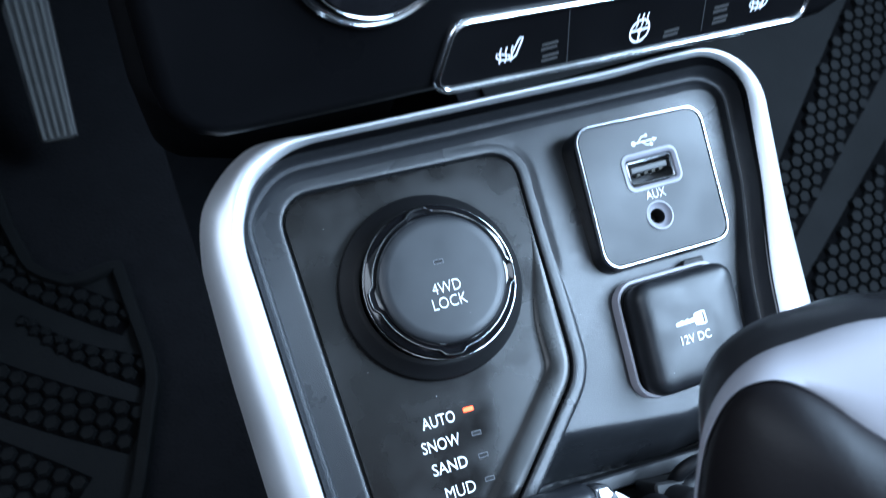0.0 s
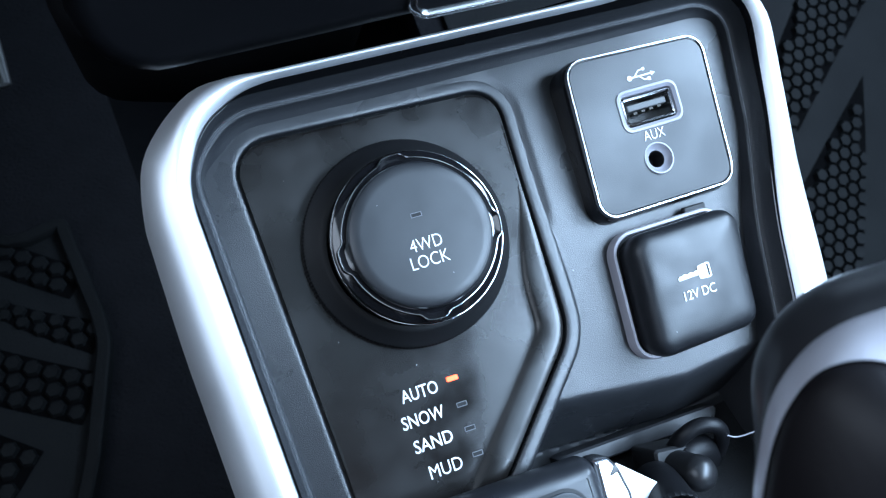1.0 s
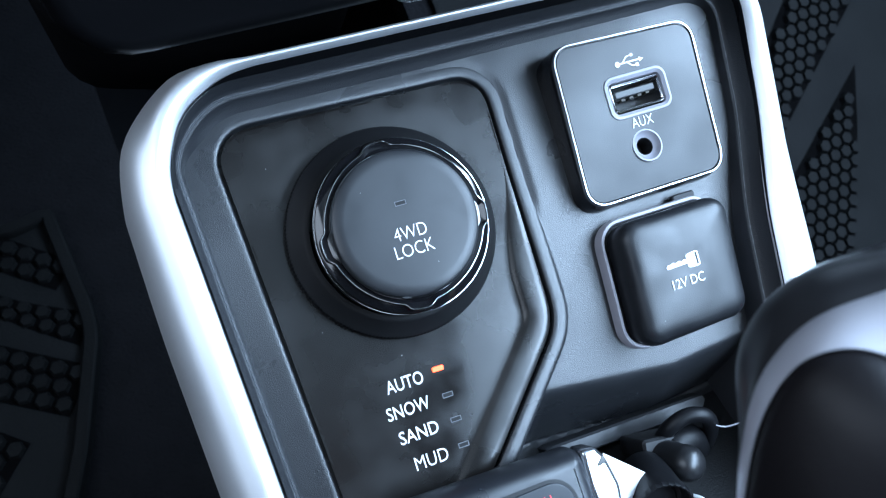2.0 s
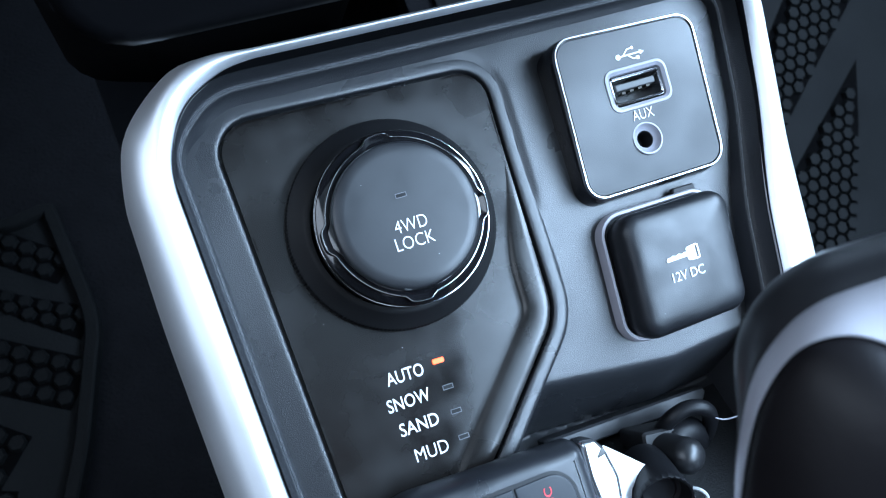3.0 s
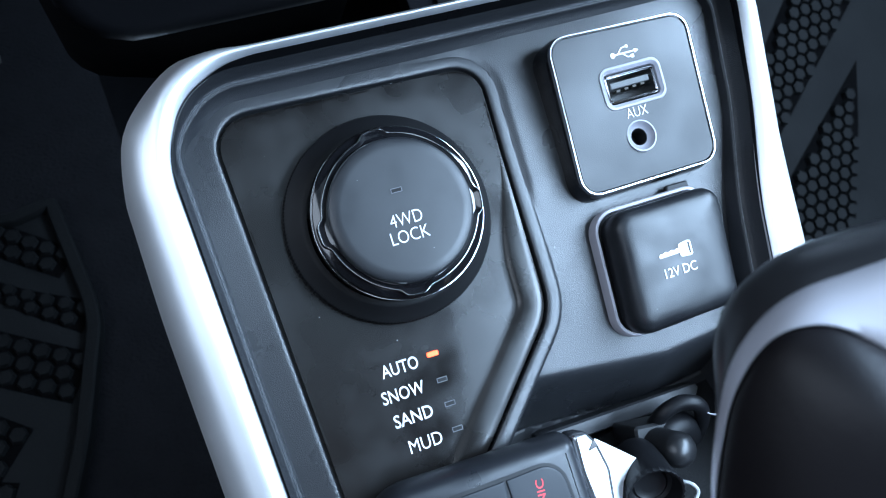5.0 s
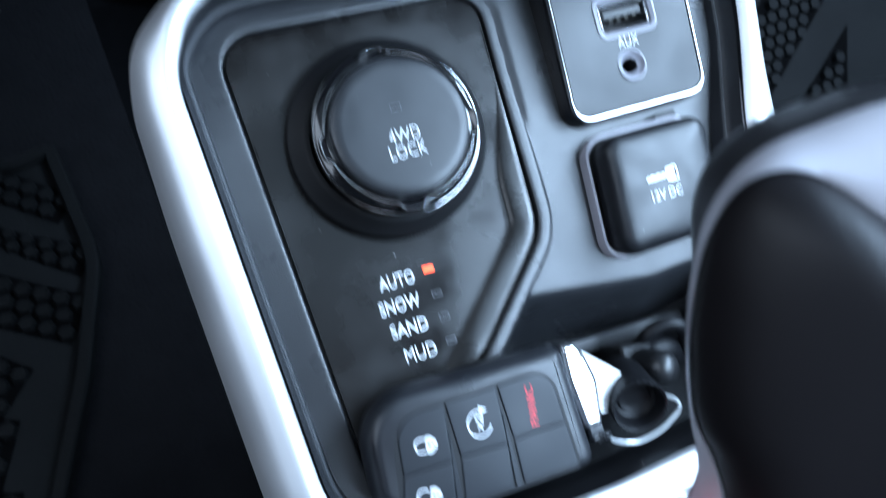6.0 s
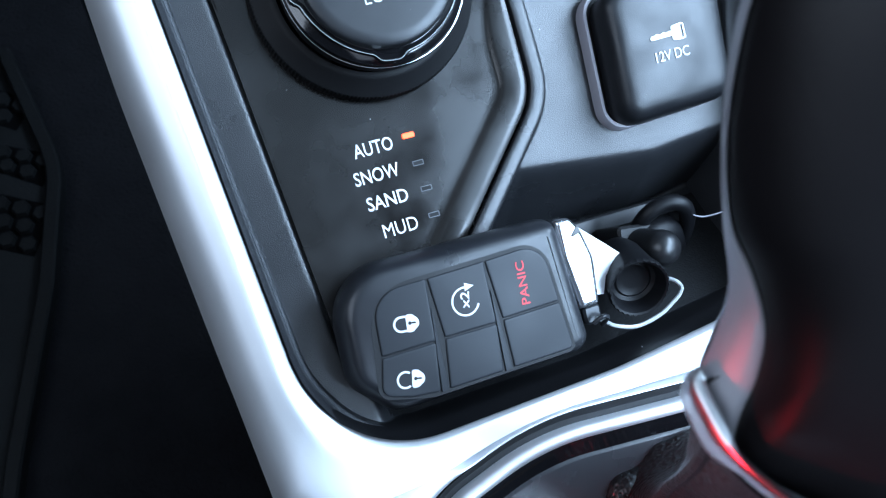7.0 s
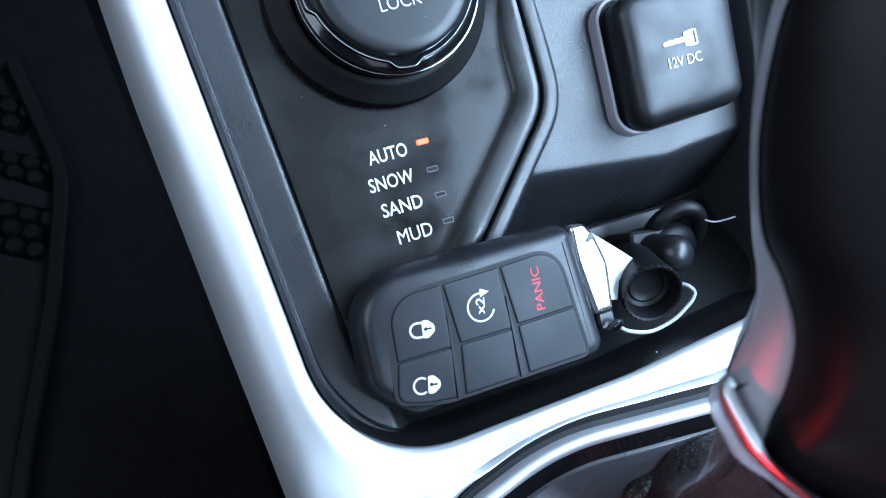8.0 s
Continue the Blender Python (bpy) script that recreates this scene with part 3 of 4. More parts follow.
# ---- 12 volt socket with its cap ----
CP = resample(rounded([(4.27, -1.40, 0.55), (7.25, -1.52, 0.5), (7.56, 1.42, 0.5), (4.53, 1.60, 0.55)], 8), 110)
volt = thing("power_socket", q(5.9, 0.1, 0.1), "square black cap over a 12 volt socket", "power socket")
part("socket_well", slab(grow(CP, -0.06), [(0, -0.4), (0, 0.06)], usb_z), M_DARK, volt, "dark gap round the cap")
part("socket_ring", slab(CP, [(0.02, -0.4), (0.02, 0.13), (-0.01, 0.19), (-0.07, 0.20), (-0.10, 0.14), (-0.11, -0.1)], usb_z, False), M_GREYRIM2, volt, "lavender-grey ring round the cap")
CAP = [Vector((p.x + 0.10, p.y - 0.07)) for p in grow(CP, -0.08)]
part("cap", slab(CAP, [(0, 0.12), (0.02, 0.42), (0.0, 0.60), (-0.05, 0.73), (-0.12, 0.81), (-0.20, 0.855), (-0.28, 0.88), (-0.28, 0.90, 0.88), (-0.28, 0.915, 0.7), (-0.28, 0.922, 0.4), (-0.28, 0.924, 0.05)], usb_z), M_CAP12, volt, "matt black rubbery cap", smooth=60)
part("hinge", slab(box_at(6.95, 1.50, 0.30, 0.10, 0.06, -4), [(0, 0.0), (0, 0.10), (-0.03, 0.13)], usb_z), M_DARK, volt, "small hinge lug")
V_FACE = BASE @ pose(0, 0, usb_plane(0) + 0.94, math.degrees(math.atan(0.10)))
print_text(volt, "12V DC", 5.45, -0.35, 0.84, 0.22, 0, -4, label="white printed 12V DC", thick=0.006, m=V_FACE)
key = [[(5.46, 0.10), (6.02, 0.10), (6.02, 0.20), (5.92, 0.215), (5.86, 0.19), (5.78, 0.22), (5.70, 0.19), (5.62, 0.22), (5.55, 0.19), (5.49, 0.20), (5.44, 0.15)]]
key += [rounded([(5.98, 0.00, 0.06), (6.22, -0.03, 0.05), (6.22, 0.33, 0.05), (5.98, 0.30, 0.06)], 4), [(6.27, -0.02), (6.31, 0.0), (6.31, 0.30), (6.27, 0.32)], [(6.20, -0.03), (6.27, -0.02), (6.27, 0.02), (6.20, 0.01)], [(6.20, 0.29), (6.27, 0.28), (6.27, 0.32), (6.20, 0.33)]]
bm = shapes(key, 0)
bm.transform(pose(5.9, 0.15, 0, 0, 0, -3) @ Matrix.Translation((-5.9, -0.15, 0)))
part("key_symbol", bm, M_WHITE, volt, "white printed key symbol", V_FACE, 0)

# ---- key fob lying on the foot of the plate ----
FOB = resample(rounded([(-3.02, -4.15, 0.7), (-2.35, -4.98, 0.6), (1.98, -5.42, 0.4), (2.06, -2.52, 0.35), (-2.72, -1.98, 1.35)], 12), 150)
fob = thing("key_fob", q(-0.5, -3.8, 0), "black car remote key with six buttons lying on the console", "key fob")


def fob_z(x, y):
    return 0.05 * (y + 3.8) + 0.03 * (0 - x)


part("body", slab(FOB, [(-0.25, 0.05), (-0.05, 0.18), (0.0, 0.40), (-0.01, 0.62), (-0.05, 0.80), (-0.11, 0.94), (-0.18, 1.03), (-0.25, 1.08), (-0.33, 1.095), (-0.40, 1.098)], fob_z, True, True), M_FOB, fob, "black plastic shell", smooth=60)
pad_edge = resample(rounded([(-2.56, -4.50, 0.2), (-1.60, -4.86, 0.8), (1.46, -5.17, 0.1), (1.50, -2.90, 0.55), (-2.10, -2.60, 0.85)], 10), 130)
part("button_well", slab(pad_edge, [(0.05, 1.06), (0.045, 1.102), (-0.02, 1.102)], fob_z), M_DARK, fob, "dark seams between the buttons")


def button(corners, label):
    o = grow(resample(rounded(corners, 6), 56), -0.006)
    return part("button", slab(o, [(0, 1.06), (0.0, 1.112), (-0.010, 1.126), (-0.025, 1.131), (-0.05, 1.132)], fob_z), M_BUTTON, fob, label, smooth=60)


button([(-2.30, -3.79, 0.02), (-1.21, -3.91, 0.02), (-0.995, -2.72, 0.02), (-2.09, -2.61, 0.82)], "lock button")
button([(-2.545, -4.49, 0.2), (-2.0, -4.73, 0.5), (-1.45, -4.86, 0.02), (-1.215, -3.93, 0.02), (-2.305, -3.81, 0.02)], "unlock button")
button([(-1.025, -3.92, 0.02), (0.065, -4.05, 0.02), (0.215, -2.825, 0.02), (-0.975, -2.725, 0.02)], "remote start button")
button([(-1.265, -4.88, 0.02), (-0.125, -5.00, 0.02), (0.06, -4.07, 0.02), (-1.03, -3.94, 0.02)], "blank button")
button([(0.205, -4.03, 0.02), (1.465, -4.15, 0.02), (1.49, -2.91, 0.53), (0.235, -2.83, 0.02)], "panic button")
button([(0.105, -5.02, 0.02), (1.445, -5.155, 0.08), (1.465, -4.17, 0.02), (0.20, -4.05, 0.02)], "blank button")
for a, b in (((-1.09, -3.31), (-1.36, -4.87)), ((0.16, -3.42), (-0.01, -5.01))):
    bm = slab([Vector(p) for p in ((a[0] - 0.012, a[1]), (b[0] - 0.075, b[1]), (b[0] + 0.075, b[1]), (a[0] + 0.012, a[1]))], [(0, 1.05), (0, 1.128), (-0.008, 1.136)], fob_z)
    part("rib", bm, M_BUTTON, fob, "tapered rib between button columns", smooth=0)


def fob_print(polys, x, y, turn, mat, label, name="symbol"):
    bm = shapes(polys, 0)
    bm.transform(pose(x, y, 1.140, 0, 0, turn))
    for v in bm.verts:
        v.co.z += fob_z(v.co.x, v.co.y)
    return part(name, bm, mat, fob, label, smooth=0)


def fob_text(text, x, y, w, h, turn, mat, label, thick=0.0):
    bm = lettering(text, w, h, 0, thick)
    bm.transform(pose(x, y, 1.140, 0, 0, turn))
    for v in bm.verts:
        v.co.z += fob_z(v.co.x, v.co.y)
    return part("lettering", bm, mat, fob, label, smooth=0)


# padlocks lie on their side: a body and a shackle
body_l = rounded([(0.0, -0.17, 0.04), (0.12, -0.17, 0.1), (0.25, -0.06, 0.1), (0.25, 0.06, 0.1), (0.12, 0.17, 0.1), (0.0, 0.17, 0.04)], 4)
shackle = stroke([(0.0, 0.135)] + arc(-0.10, 0, 0.135, math.pi * 0.5, math.pi * 1.5) + [(0.0, -0.135)], 0.042)
keyhole = [disc(0.07, 0.0, 0.036, 10), [(0.08, -0.014), (0.19, -0.02), (0.19, 0.02), (0.08, 0.014)]]
fob_print([body_l] + shackle, -1.645, -3.375, -13, M_WHITE, "white closed padlock")
fob_print(keyhole, -1.645, -3.375, -13, M_DARK, "keyhole").location.z += 0.00003
shackle = stroke(arc(-0.13, -0.01, 0.15, math.pi * 0.30, math.pi * 1.72, 20), 0.04)
fob_print([body_l] + shackle, -1.90, -4.39, -18, M_WHITE, "white open padlock")
fob_print(keyhole, -1.90, -4.39, -18, M_DARK, "keyhole").location.z += 0.00003
ringy = stroke(arc(0, 0, 0.27, math.radians(75), math.radians(335), 26), 0.036) + [[(0.04, 0.19), (0.24, 0.25), (0.07, 0.35)]]
fob_print(ringy, -0.40, -3.42, -4, M_WHITE, "white circling arrow")
fob_text("x2", -0.37, -3.57, 0.32, 0.18, 72, M_WHITE, "white printed x2", 0.012)
fob_text("PANIC", 0.86, -3.96, 0.86, 0.185, 81, M_RED, "red printed PANIC", 0.012)
part("chrome_end", slab(resample(rounded([(1.94, -4.55, 0.06), (2.40, -4.60, 0.10), (2.60, -3.62, 0.5), (2.50, -2.95, 0.3), (2.34, -2.68, 0.15), (1.98, -2.60, 0.10), (1.90, -3.4, 0.5)], 6), 72), [(-0.1, 0.2), (0, 0.3), (0, 0.80), (-0.03, 0.90), (-0.08, 0.945), (-0.12, 0.95)], fob_z), M_POLISH, fob, "polished chrome key end", smooth=60)
part("chrome_notch", slab(resample(rounded([(2.16, -3.10, 0.03), (2.46, -3.06, 0.03), (2.44, -2.86, 0.08)], 3), 24), [(0, 0.8), (0, 0.955), (-0.02, 0.96)], fob_z), M_STEEL, fob, "slotted notch")
part("loop_lug", slab(box_at(2.28, -4.80, 0.20, 0.20, 0.08, -6), [(0, 0.25), (0, 0.62), (-0.05, 0.68)], fob_z), M_FOB, fob, "lug for the key ring")
part("loop_lug", tube(spline([(2.16, -4.95, 0.70), (2.36, -4.86, 0.82), (2.50, -4.95, 0.70), (2.42, -5.10, 0.5)], 5), 0.05, 8), M_FOB, fob, "small loop for the key ring", smooth=60)

# ring, paper tag and plug beside the key
ring_pts = [(2.30, -4.90, 0.60), (2.52, -5.06, 0.48), (2.78, -5.28, 0.35), (3.27, -5.49, 0.3), (3.87, -5.47, 0.3), (4.28, -5.33, 0.3), (4.50, -5.22, 0.3), (4.60, -5.07, 0.28), (4.46, -4.86, 0.2), (4.1, -4.70, -0.1)]


ringlet = thing("key_ring", q(3.2, -5.3, 0.2), "thin pale wire key ring through the remote", "key ring")
part("wire", tube(spline(ring_pts), 0.045, 8), M_WIRE, ringlet)
tag = thing("paper_tag", q(2.9, -4, 0.5), "white folded paper tag behind the key", "paper tag")
bm = loft([[(2.60, -2.98, z + 0.55), (3.18, -3.54, z + 0.28), (3.72, -4.07, z), (3.04, -4.22, z + 0.14), (2.84, -4.58, z + 0.16), (2.30, -4.4, z + 0.3), (2.30, -3.2, z + 0.5)] for z in (0.0, 0.02)], True, True, True)
part("sheet", bm, M_PAPER, tag, smooth=0)


def along(a, b):
    a, b = Vector(a), Vector(b)
    return Matrix.Translation(a) @ (b - a).to_track_quat("Z", "Y").to_matrix().to_4x4()


plug = thing("rubber_plug", q(3.8, -4.6, -0.8), "black rubber plug with a round hollow end in the tray", "rubber plug")
A, B = (3.86, -4.20, -0.75), (3.51, -4.70, 0.50)
axis = along(A, B)
bm = turned([(0.55, -0.1), (0.60, 0.15), (0.62, 0.9), (0.66, 1.25), (0.67, 1.38), (0.645, 1.42), (0.60, 1.40), (0.56, 1.30), (0.53, 1.14), (0.50, 1.02), (0.42, 0.97), (0.37, 1.0), (0.33, 0.97), (0.2, 0.95), (0.03, 0.95)], 60, (0, 0), True, lambda a, r, z: 0.012 * math.cos(30 * a) if r > 0.64 and z > 1.2 else 0)
part("cup", bm, M_RUBBER, plug, "ribbed hollow cup", BASE @ axis)
part("shoulder", turned([(0.1, -0.55), (0.36, -0.48), (0.46, -0.2), (0.44, 0.15), (0.42, 0.45), (0.43, 0.65), (0.40, 0.82), (0.31, 0.95), (0.17, 1.02), (0.02, 1.04)], 36), M_SHINY, plug, "shiny rounded shoulder", BASE @ along((4.55, -4.12, -0.80), (4.85, -4.32, 0.35)))
part("elbow", tube(spline([(4.4, -4.45, -1.3), (4.75, -4.1, -0.95), (5.1, -3.95, -0.95), (5.5, -4.05, -1.1), (5.9, -4.5, -1.7)]), 0.36, 14), M_RUBBER, plug, "bent black neck", smooth=60)
part("arch", tube(spline([(4.72, -3.85, -1.2), (4.92, -3.48, -0.7), (5.36, -3.36, -0.5), (5.78, -3.55, -0.5), (6.02, -3.98, -0.9), (6.1, -4.6, -1.7)]), 0.19, 14), M_RUBBER, plug, "thin black cable arch", smooth=60)
part("thin_lead", tube(spline([(5.9, -3.80, -0.55), (6.1, -3.95, -0.5), (6.35, -4.02, -0.5), (6.75, -4.06, -0.5)]), 0.022, 6), M_GREYRIM, plug, "thin pale lead", smooth=60)
part("stub", slab(box_at(4.62, -3.84, 0.56, 0.24, 0.1, -12), [(0, -1.9), (0, -0.75), (-0.06, -0.68)]), M_DARK, plug, "square stub")

tray = thing("tray_mat", q(4, -4, -1.8), "black ribbed rubber liner in the storage tray", "tray mat")
part("ledge", slab(resample(rounded([(2.3, -3.45, 0.1), (6.62, -3.85, 0.2), (6.95, -3.45, 0.2), (2.2, -3.02, 0.1)], 6), 60), [(0, -2.6), (0, -2.05), (-0.05, -1.98)]), M_LEDGE, tray, "shiny ledge at the back of the tray")

# ---- gear lever ----
LC = Vector((1.735, -1.40, 11.448))
LB = Vector((-0.606, -0.107, 0.788)).normalized()  # the pad faces up, back and to the driver
LA = Vector((0.465, 0.756, 0.460))
LA = (LA - LB * LA.dot(LB)).normalized()
LX = LA.cross(LB)
CC = Vector((0.773, -4.111, 9.849))
LEVER = BASE @ Matrix.Translation(LC) @ Matrix((LX, LA, LB)).transposed().to_4x4()
lever = thing("gear_lever", q(3.1, -9.3, 0.9), "black gear lever with satin silver band, chrome collar and gaiter", "gear lever")
PAD_EDGE = spline([(0.2, -4.72), (-0.35, -4.62), (-0.50, -4.2), (-0.53, -3.75), (-0.66, -3.25), (-0.97, -2.80), (-1.33, -2.42), (-1.64, -1.80), (-1.84, -1.15), (-1.95, -0.45), (-1.85, 0.15), (-1.50, 0.46), (-1.0, 0.47), (-0.3, 0.30), (0.7, 0.10), (1.8, -0.35), (2.3, -1.3), (2.0, -2.5), (1.6, -3.3), (1.4, -4.2), (0.9, -4.7)], 6, True)
BAND_EDGE = spline([(0.1, -4.95), (-0.50, -4.65), (-0.90, -4.22), (-0.95, -3.72), (-0.99, -3.27), (-1.12, -2.93), (-1.35, -2.52), (-1.64, -1.88), (-1.87, -1.22), (-2.02, -0.45), (-1.97, 0.08), (-1.78, 0.50), (-1.42, 0.87), (-0.68, 1.45), (0.5, 1.85), (2.0, 1.2), (2.6, -0.6), (2.3, -2.5), (1.9, -3.3), (1.8, -4.2), (1.1, -4.85)], 6, True)
# both outlines run counter-clockwise
PAD_EDGE, BAND_EDGE = [list(reversed(o)) for o in (PAD_EDGE, BAND_EDGE)]


def lever_rings(steps):
    """Rings blended from the pad's edge (0) to the band's edge (1), grown, at w."""
    return [[(p.x, p.y, w) for p in grow([a.lerp(b, k) for a, b in zip(PAD_EDGE, BAND_EDGE)], g)] for k, g, w in steps]


part("silver_band", loft(lever_rings([(1, -0.03, -0.62), (1, 0.0, -0.50), (1, 0.01, -0.36), (0.93, 0.01, -0.25), (0.8, 0.0, -0.16), (0.6, 0.0, -0.09), (0.35, 0.0, -0.035), (0.1, 0.0, 0.0), (-0.03, 0.0, -0.03)])), M_BAND, lever, "satin silver band", LEVER, 60)
rings = []
for g, w in ((-0.04, -0.52), (0.02, -0.60), (0.10, -0.72), (0.20, -0.95), (0.24, -1.2), (0.16, -1.6), (-0.1, -2.0), (-0.5, -2.3)):
    grown = grow(BAND_EDGE, [g * smoothstep(-1.3, 0.2, p.y) * (1 - 0.6 * smoothstep(-1.6, 0.0, p.x)) if g > 0 else g for p in BAND_EDGE])
    rings.append([(p.x + 0.15 * max(0, -w - 0.7) * smoothstep(-0.6, -2.0, p.y), p.y, w) for p in grown])
part("front_shell", loft(rings, True, False, True), M_SHELL, lever, "dark grey front shell", LEVER, 60)
rings = lever_rings([(0, -0.02, -0.03), (0, -0.025, 0.02)])
inner = grow(PAD_EDGE, -0.03)
for k in (0.97, 0.92, 0.86, 0.79, 0.71, 0.62, 0.53, 0.44, 0.35, 0.26, 0.17, 0.09, 0.03):
    w = 0.04 + 0.50 * (1 - k ** 5.0)
    rings.append([(p.x * k + (1 - k) * 0.35, -1.6 + (p.y + 1.6) * (0.3 + 0.7 * k), w) for p in inner])
part("rear_pad", loft(rings, True, False, True), M_PADL, lever, "smooth black leather pad", LEVER, 80)
RA = Vector((-0.26, 0.586, 0.768)).normalized()
RX = Vector((0.601, -0.524, 0.604))
RX = (RX - RA * RX.dot(RA)).normalized()
RY = RA.cross(RX)
COLLAR = BASE @ Matrix.Translation(CC) @ Matrix((RX, RY, RA)).transposed().to_4x4()
RIM = resample(spline([(-1.55, -0.76), (-1.36, -1.06), (-0.86, -1.49), (0.0, -1.72), (0.86, -1.49), (1.36, -1.06), (1.62, -0.62), (1.40, -0.25), (0.8, -0.15), (0.0, -0.15), (-0.7, -0.25), (-1.25, -0.52)], 8, True), 96)
START = max(range(96), key=lambda i: RIM[i].y)
RIM = RIM[START:] + RIM[:START]


def front_arc(g):
    """The rim's outline towards the driver, grown by g."""
    return [o for p, o in zip(RIM, grow(RIM, [g * (0.3 + 0.7 * smoothstep(-0.85, -1.25, p.x)) for p in RIM])) if p.y < -0.66 and p.x < 0.4]


def collar_taper(x, z):
    """The collar narrows to a thin line towards the back of the lever."""
    return z if z > 0 else z * (0.12 + 0.88 * smoothstep(-0.85, -1.3, x))


part("collar", loft([[(o.x, o.y, collar_taper(o.x, z)) for o in front_arc(g)] for g, z in ((-0.12, 0.13), (-0.05, 0.17), (0.01, 0.15), (0.05, 0.06), (0.08, -0.10), (0.10, -0.26), (0.10, -0.36), (0.06, -0.42), (-0.08, -0.44))], False), M_COLLAR, lever, "chrome collar", COLLAR, 60)
part("neck", loft([[(p.x, p.y, z) for p in grow(RIM, g)] for g, z in ((-0.10, 0.05), (-0.14, -0.3), (-0.2, -0.9))], True, False, True), M_SHELL, lever, "dark neck", COLLAR, 50)


def gaiter_point(i, count, s):
    """A point of the gaiter: i of count round it, s from foot to collar."""
    top = CC - RA * 0.38
    k = i / count * len(RIM)
    p = RIM[int(k) % len(RIM)].lerp(RIM[(int(k) + 1) % len(RIM)], k % 1)
    a = math.atan2(p.y + 0.85, p.x)
    out = Vector((0.75 * math.cos(a) + 0.65 * math.sin(a), -0.65 * math.cos(a) + 0.75 * math.sin(a), 0))
    low = Vector((3.1, -9.5, 1.1)) + Vector((out.x * 2.0, out.y * 1.5, 0)) * (1 + 0.2 * (1 - s) ** 8)
    rim = top + RX * p.x * 0.99 + RY * p.y * 0.99
    crease = 1 - abs(math.sin(2.5 * a + 1.04)) ** 0.7
    swell = math.sin(math.pi * s) ** 0.8
    fold = (0.42 * crease - 0.55 + 0.05 * math.sin(9 * a - 8 * s)) * swell + 0.10 * noise.noise((2.5 * math.cos(a), 2.5 * math.sin(a), 7 * s)) * swell
    return low.lerp(rim, s) + out * fold


def gaiter_roll():
    """The gathered roll of leather at the gaiter's foot."""
    rings = []
    for k in range(121):
        a = 2 * math.pi * k / 120
        ring = []
        for j in range(12):
            b = 2 * math.pi * j / 12
            puff = 0.30 + 0.05 * math.sin(9 * a + 2 * math.sin(3 * a)) + 0.08 * noise.noise((4 * math.cos(a), 4 * math.sin(a), 2 * math.cos(b)))
            square = (abs(math.cos(a)) ** 3 + abs(math.sin(a)) ** 3) ** (-1 / 3)
            x, y = 2.95 + (2.15 * square + puff * math.cos(b)) * math.cos(a), -9.60 + (1.48 * square + puff * math.cos(b)) * math.sin(a)
            ring.append((x, y, 0.85 + 0.10 * max(-6.4 - y, 0) + puff * math.sin(b)))
        rings.append(ring)
    return loft(rings)


part("gaiter_roll", gaiter_roll(), M_LEATHER, lever, "gathered leather roll at the foot of the gaiter", smooth=70)
part("gaiter", loft([[gaiter_point(i, 120, k / 30) for i in range(120)] for k in range(31)]), M_LEATHER, lever, "folded black leather gaiter", smooth=70)
SEAM = min(range(120), key=lambda i: abs(math.atan2(RIM[int(i * 0.8)].y + 0.85, RIM[int(i * 0.8)].x) % (2 * math.pi) - radians(192)))
part("gaiter_seam", tube([gaiter_point(SEAM, 120, 0.05 + 0.93 * k / 20) for k in range(21)], 0.09, 8), M_LEATHER, lever, "raised seam")

# ---- centre stack above the panel ----
STACK = BASE @ pose(0, 6.46, 4.26, 45)
stack = thing("centre_stack", q(3, 8, 3), "gloss black lower edge of the centre stack", "centre stack")
ST = resample(rounded([(-4.7, 0.05, 1.2), (4.0, -0.34, 6), (11.4, -1.0, 1.2), (13.0, 9, 1), (-4.4, 9, 1)], 8), 120)
part("fascia", slab(ST, [(-0.4, -6.0), (-0.1, -0.9), (0.0, -0.6), (-0.06, -0.3), (-0.22, -0.12), (-0.4, -0.08)]), M_STACK, stack, "black fascia", STACK, 50)
STRIP = resample(rounded([(0.55, -0.03, 0.22), (9.75, -0.62, 0.35), (10.1, 0.55, 0.3), (1.15, 1.24, 0.35)], 8), 140)
strip = part("chrome_frame", loft([[(p.x, p.y, z) for p in grow(STRIP, g)] for g, z in ((0.12, -0.1), (0.11, 0.03), (0.06, 0.09), (0.0, 0.10), (-0.05, 0.05), (-0.06, -0.05))]), M_CHROME, stack, "chrome frame of the button strip", STACK, 50)
part("button_strip", slab(STRIP, [(-0.04, -0.02), (-0.06, 0.01)]), M_STACK, stack, "gloss black button strip", STACK)
for x in (3.55, 6.95):
    part("strip_gap", shapes([[(x, -0.28), (x + 0.03, -0.28), (x + 0.12, 1.0), (x + 0.09, 1.0)]], 0.016), M_DARK, strip, smooth=0, m=STACK)


def wave(x, y, h):
    """One wavy line of rising heat."""
    return stroke([(x + 0.02 * math.sin(2 * math.pi * k / 8) + 0.08 * k / 8, y + h * k / 8) for k in range(9)], 0.030)


def seat_icon(x, y):
    """A heated seat: outlined backrest and cushion with three waves."""
    polys = stroke([(0.06, 0.08), (0.13, 0.02), (0.22, 0.07), (0.38, 0.37), (0.40, 0.42), (0.34, 0.43), (0.29, 0.38), (0.12, 0.10)], 0.034)
    polys += stroke([(0.12, 0.10), (-0.10, 0.17), (-0.20, 0.20), (-0.22, 0.13), (-0.14, 0.05), (0.13, 0.02)], 0.034)
    for k in (-0.13, 0.0, 0.13):
        polys += wave(k - 0.04, -0.02, 0.32)
    return [[(x + p[0], y + p[1]) for p in poly] for poly in polys]


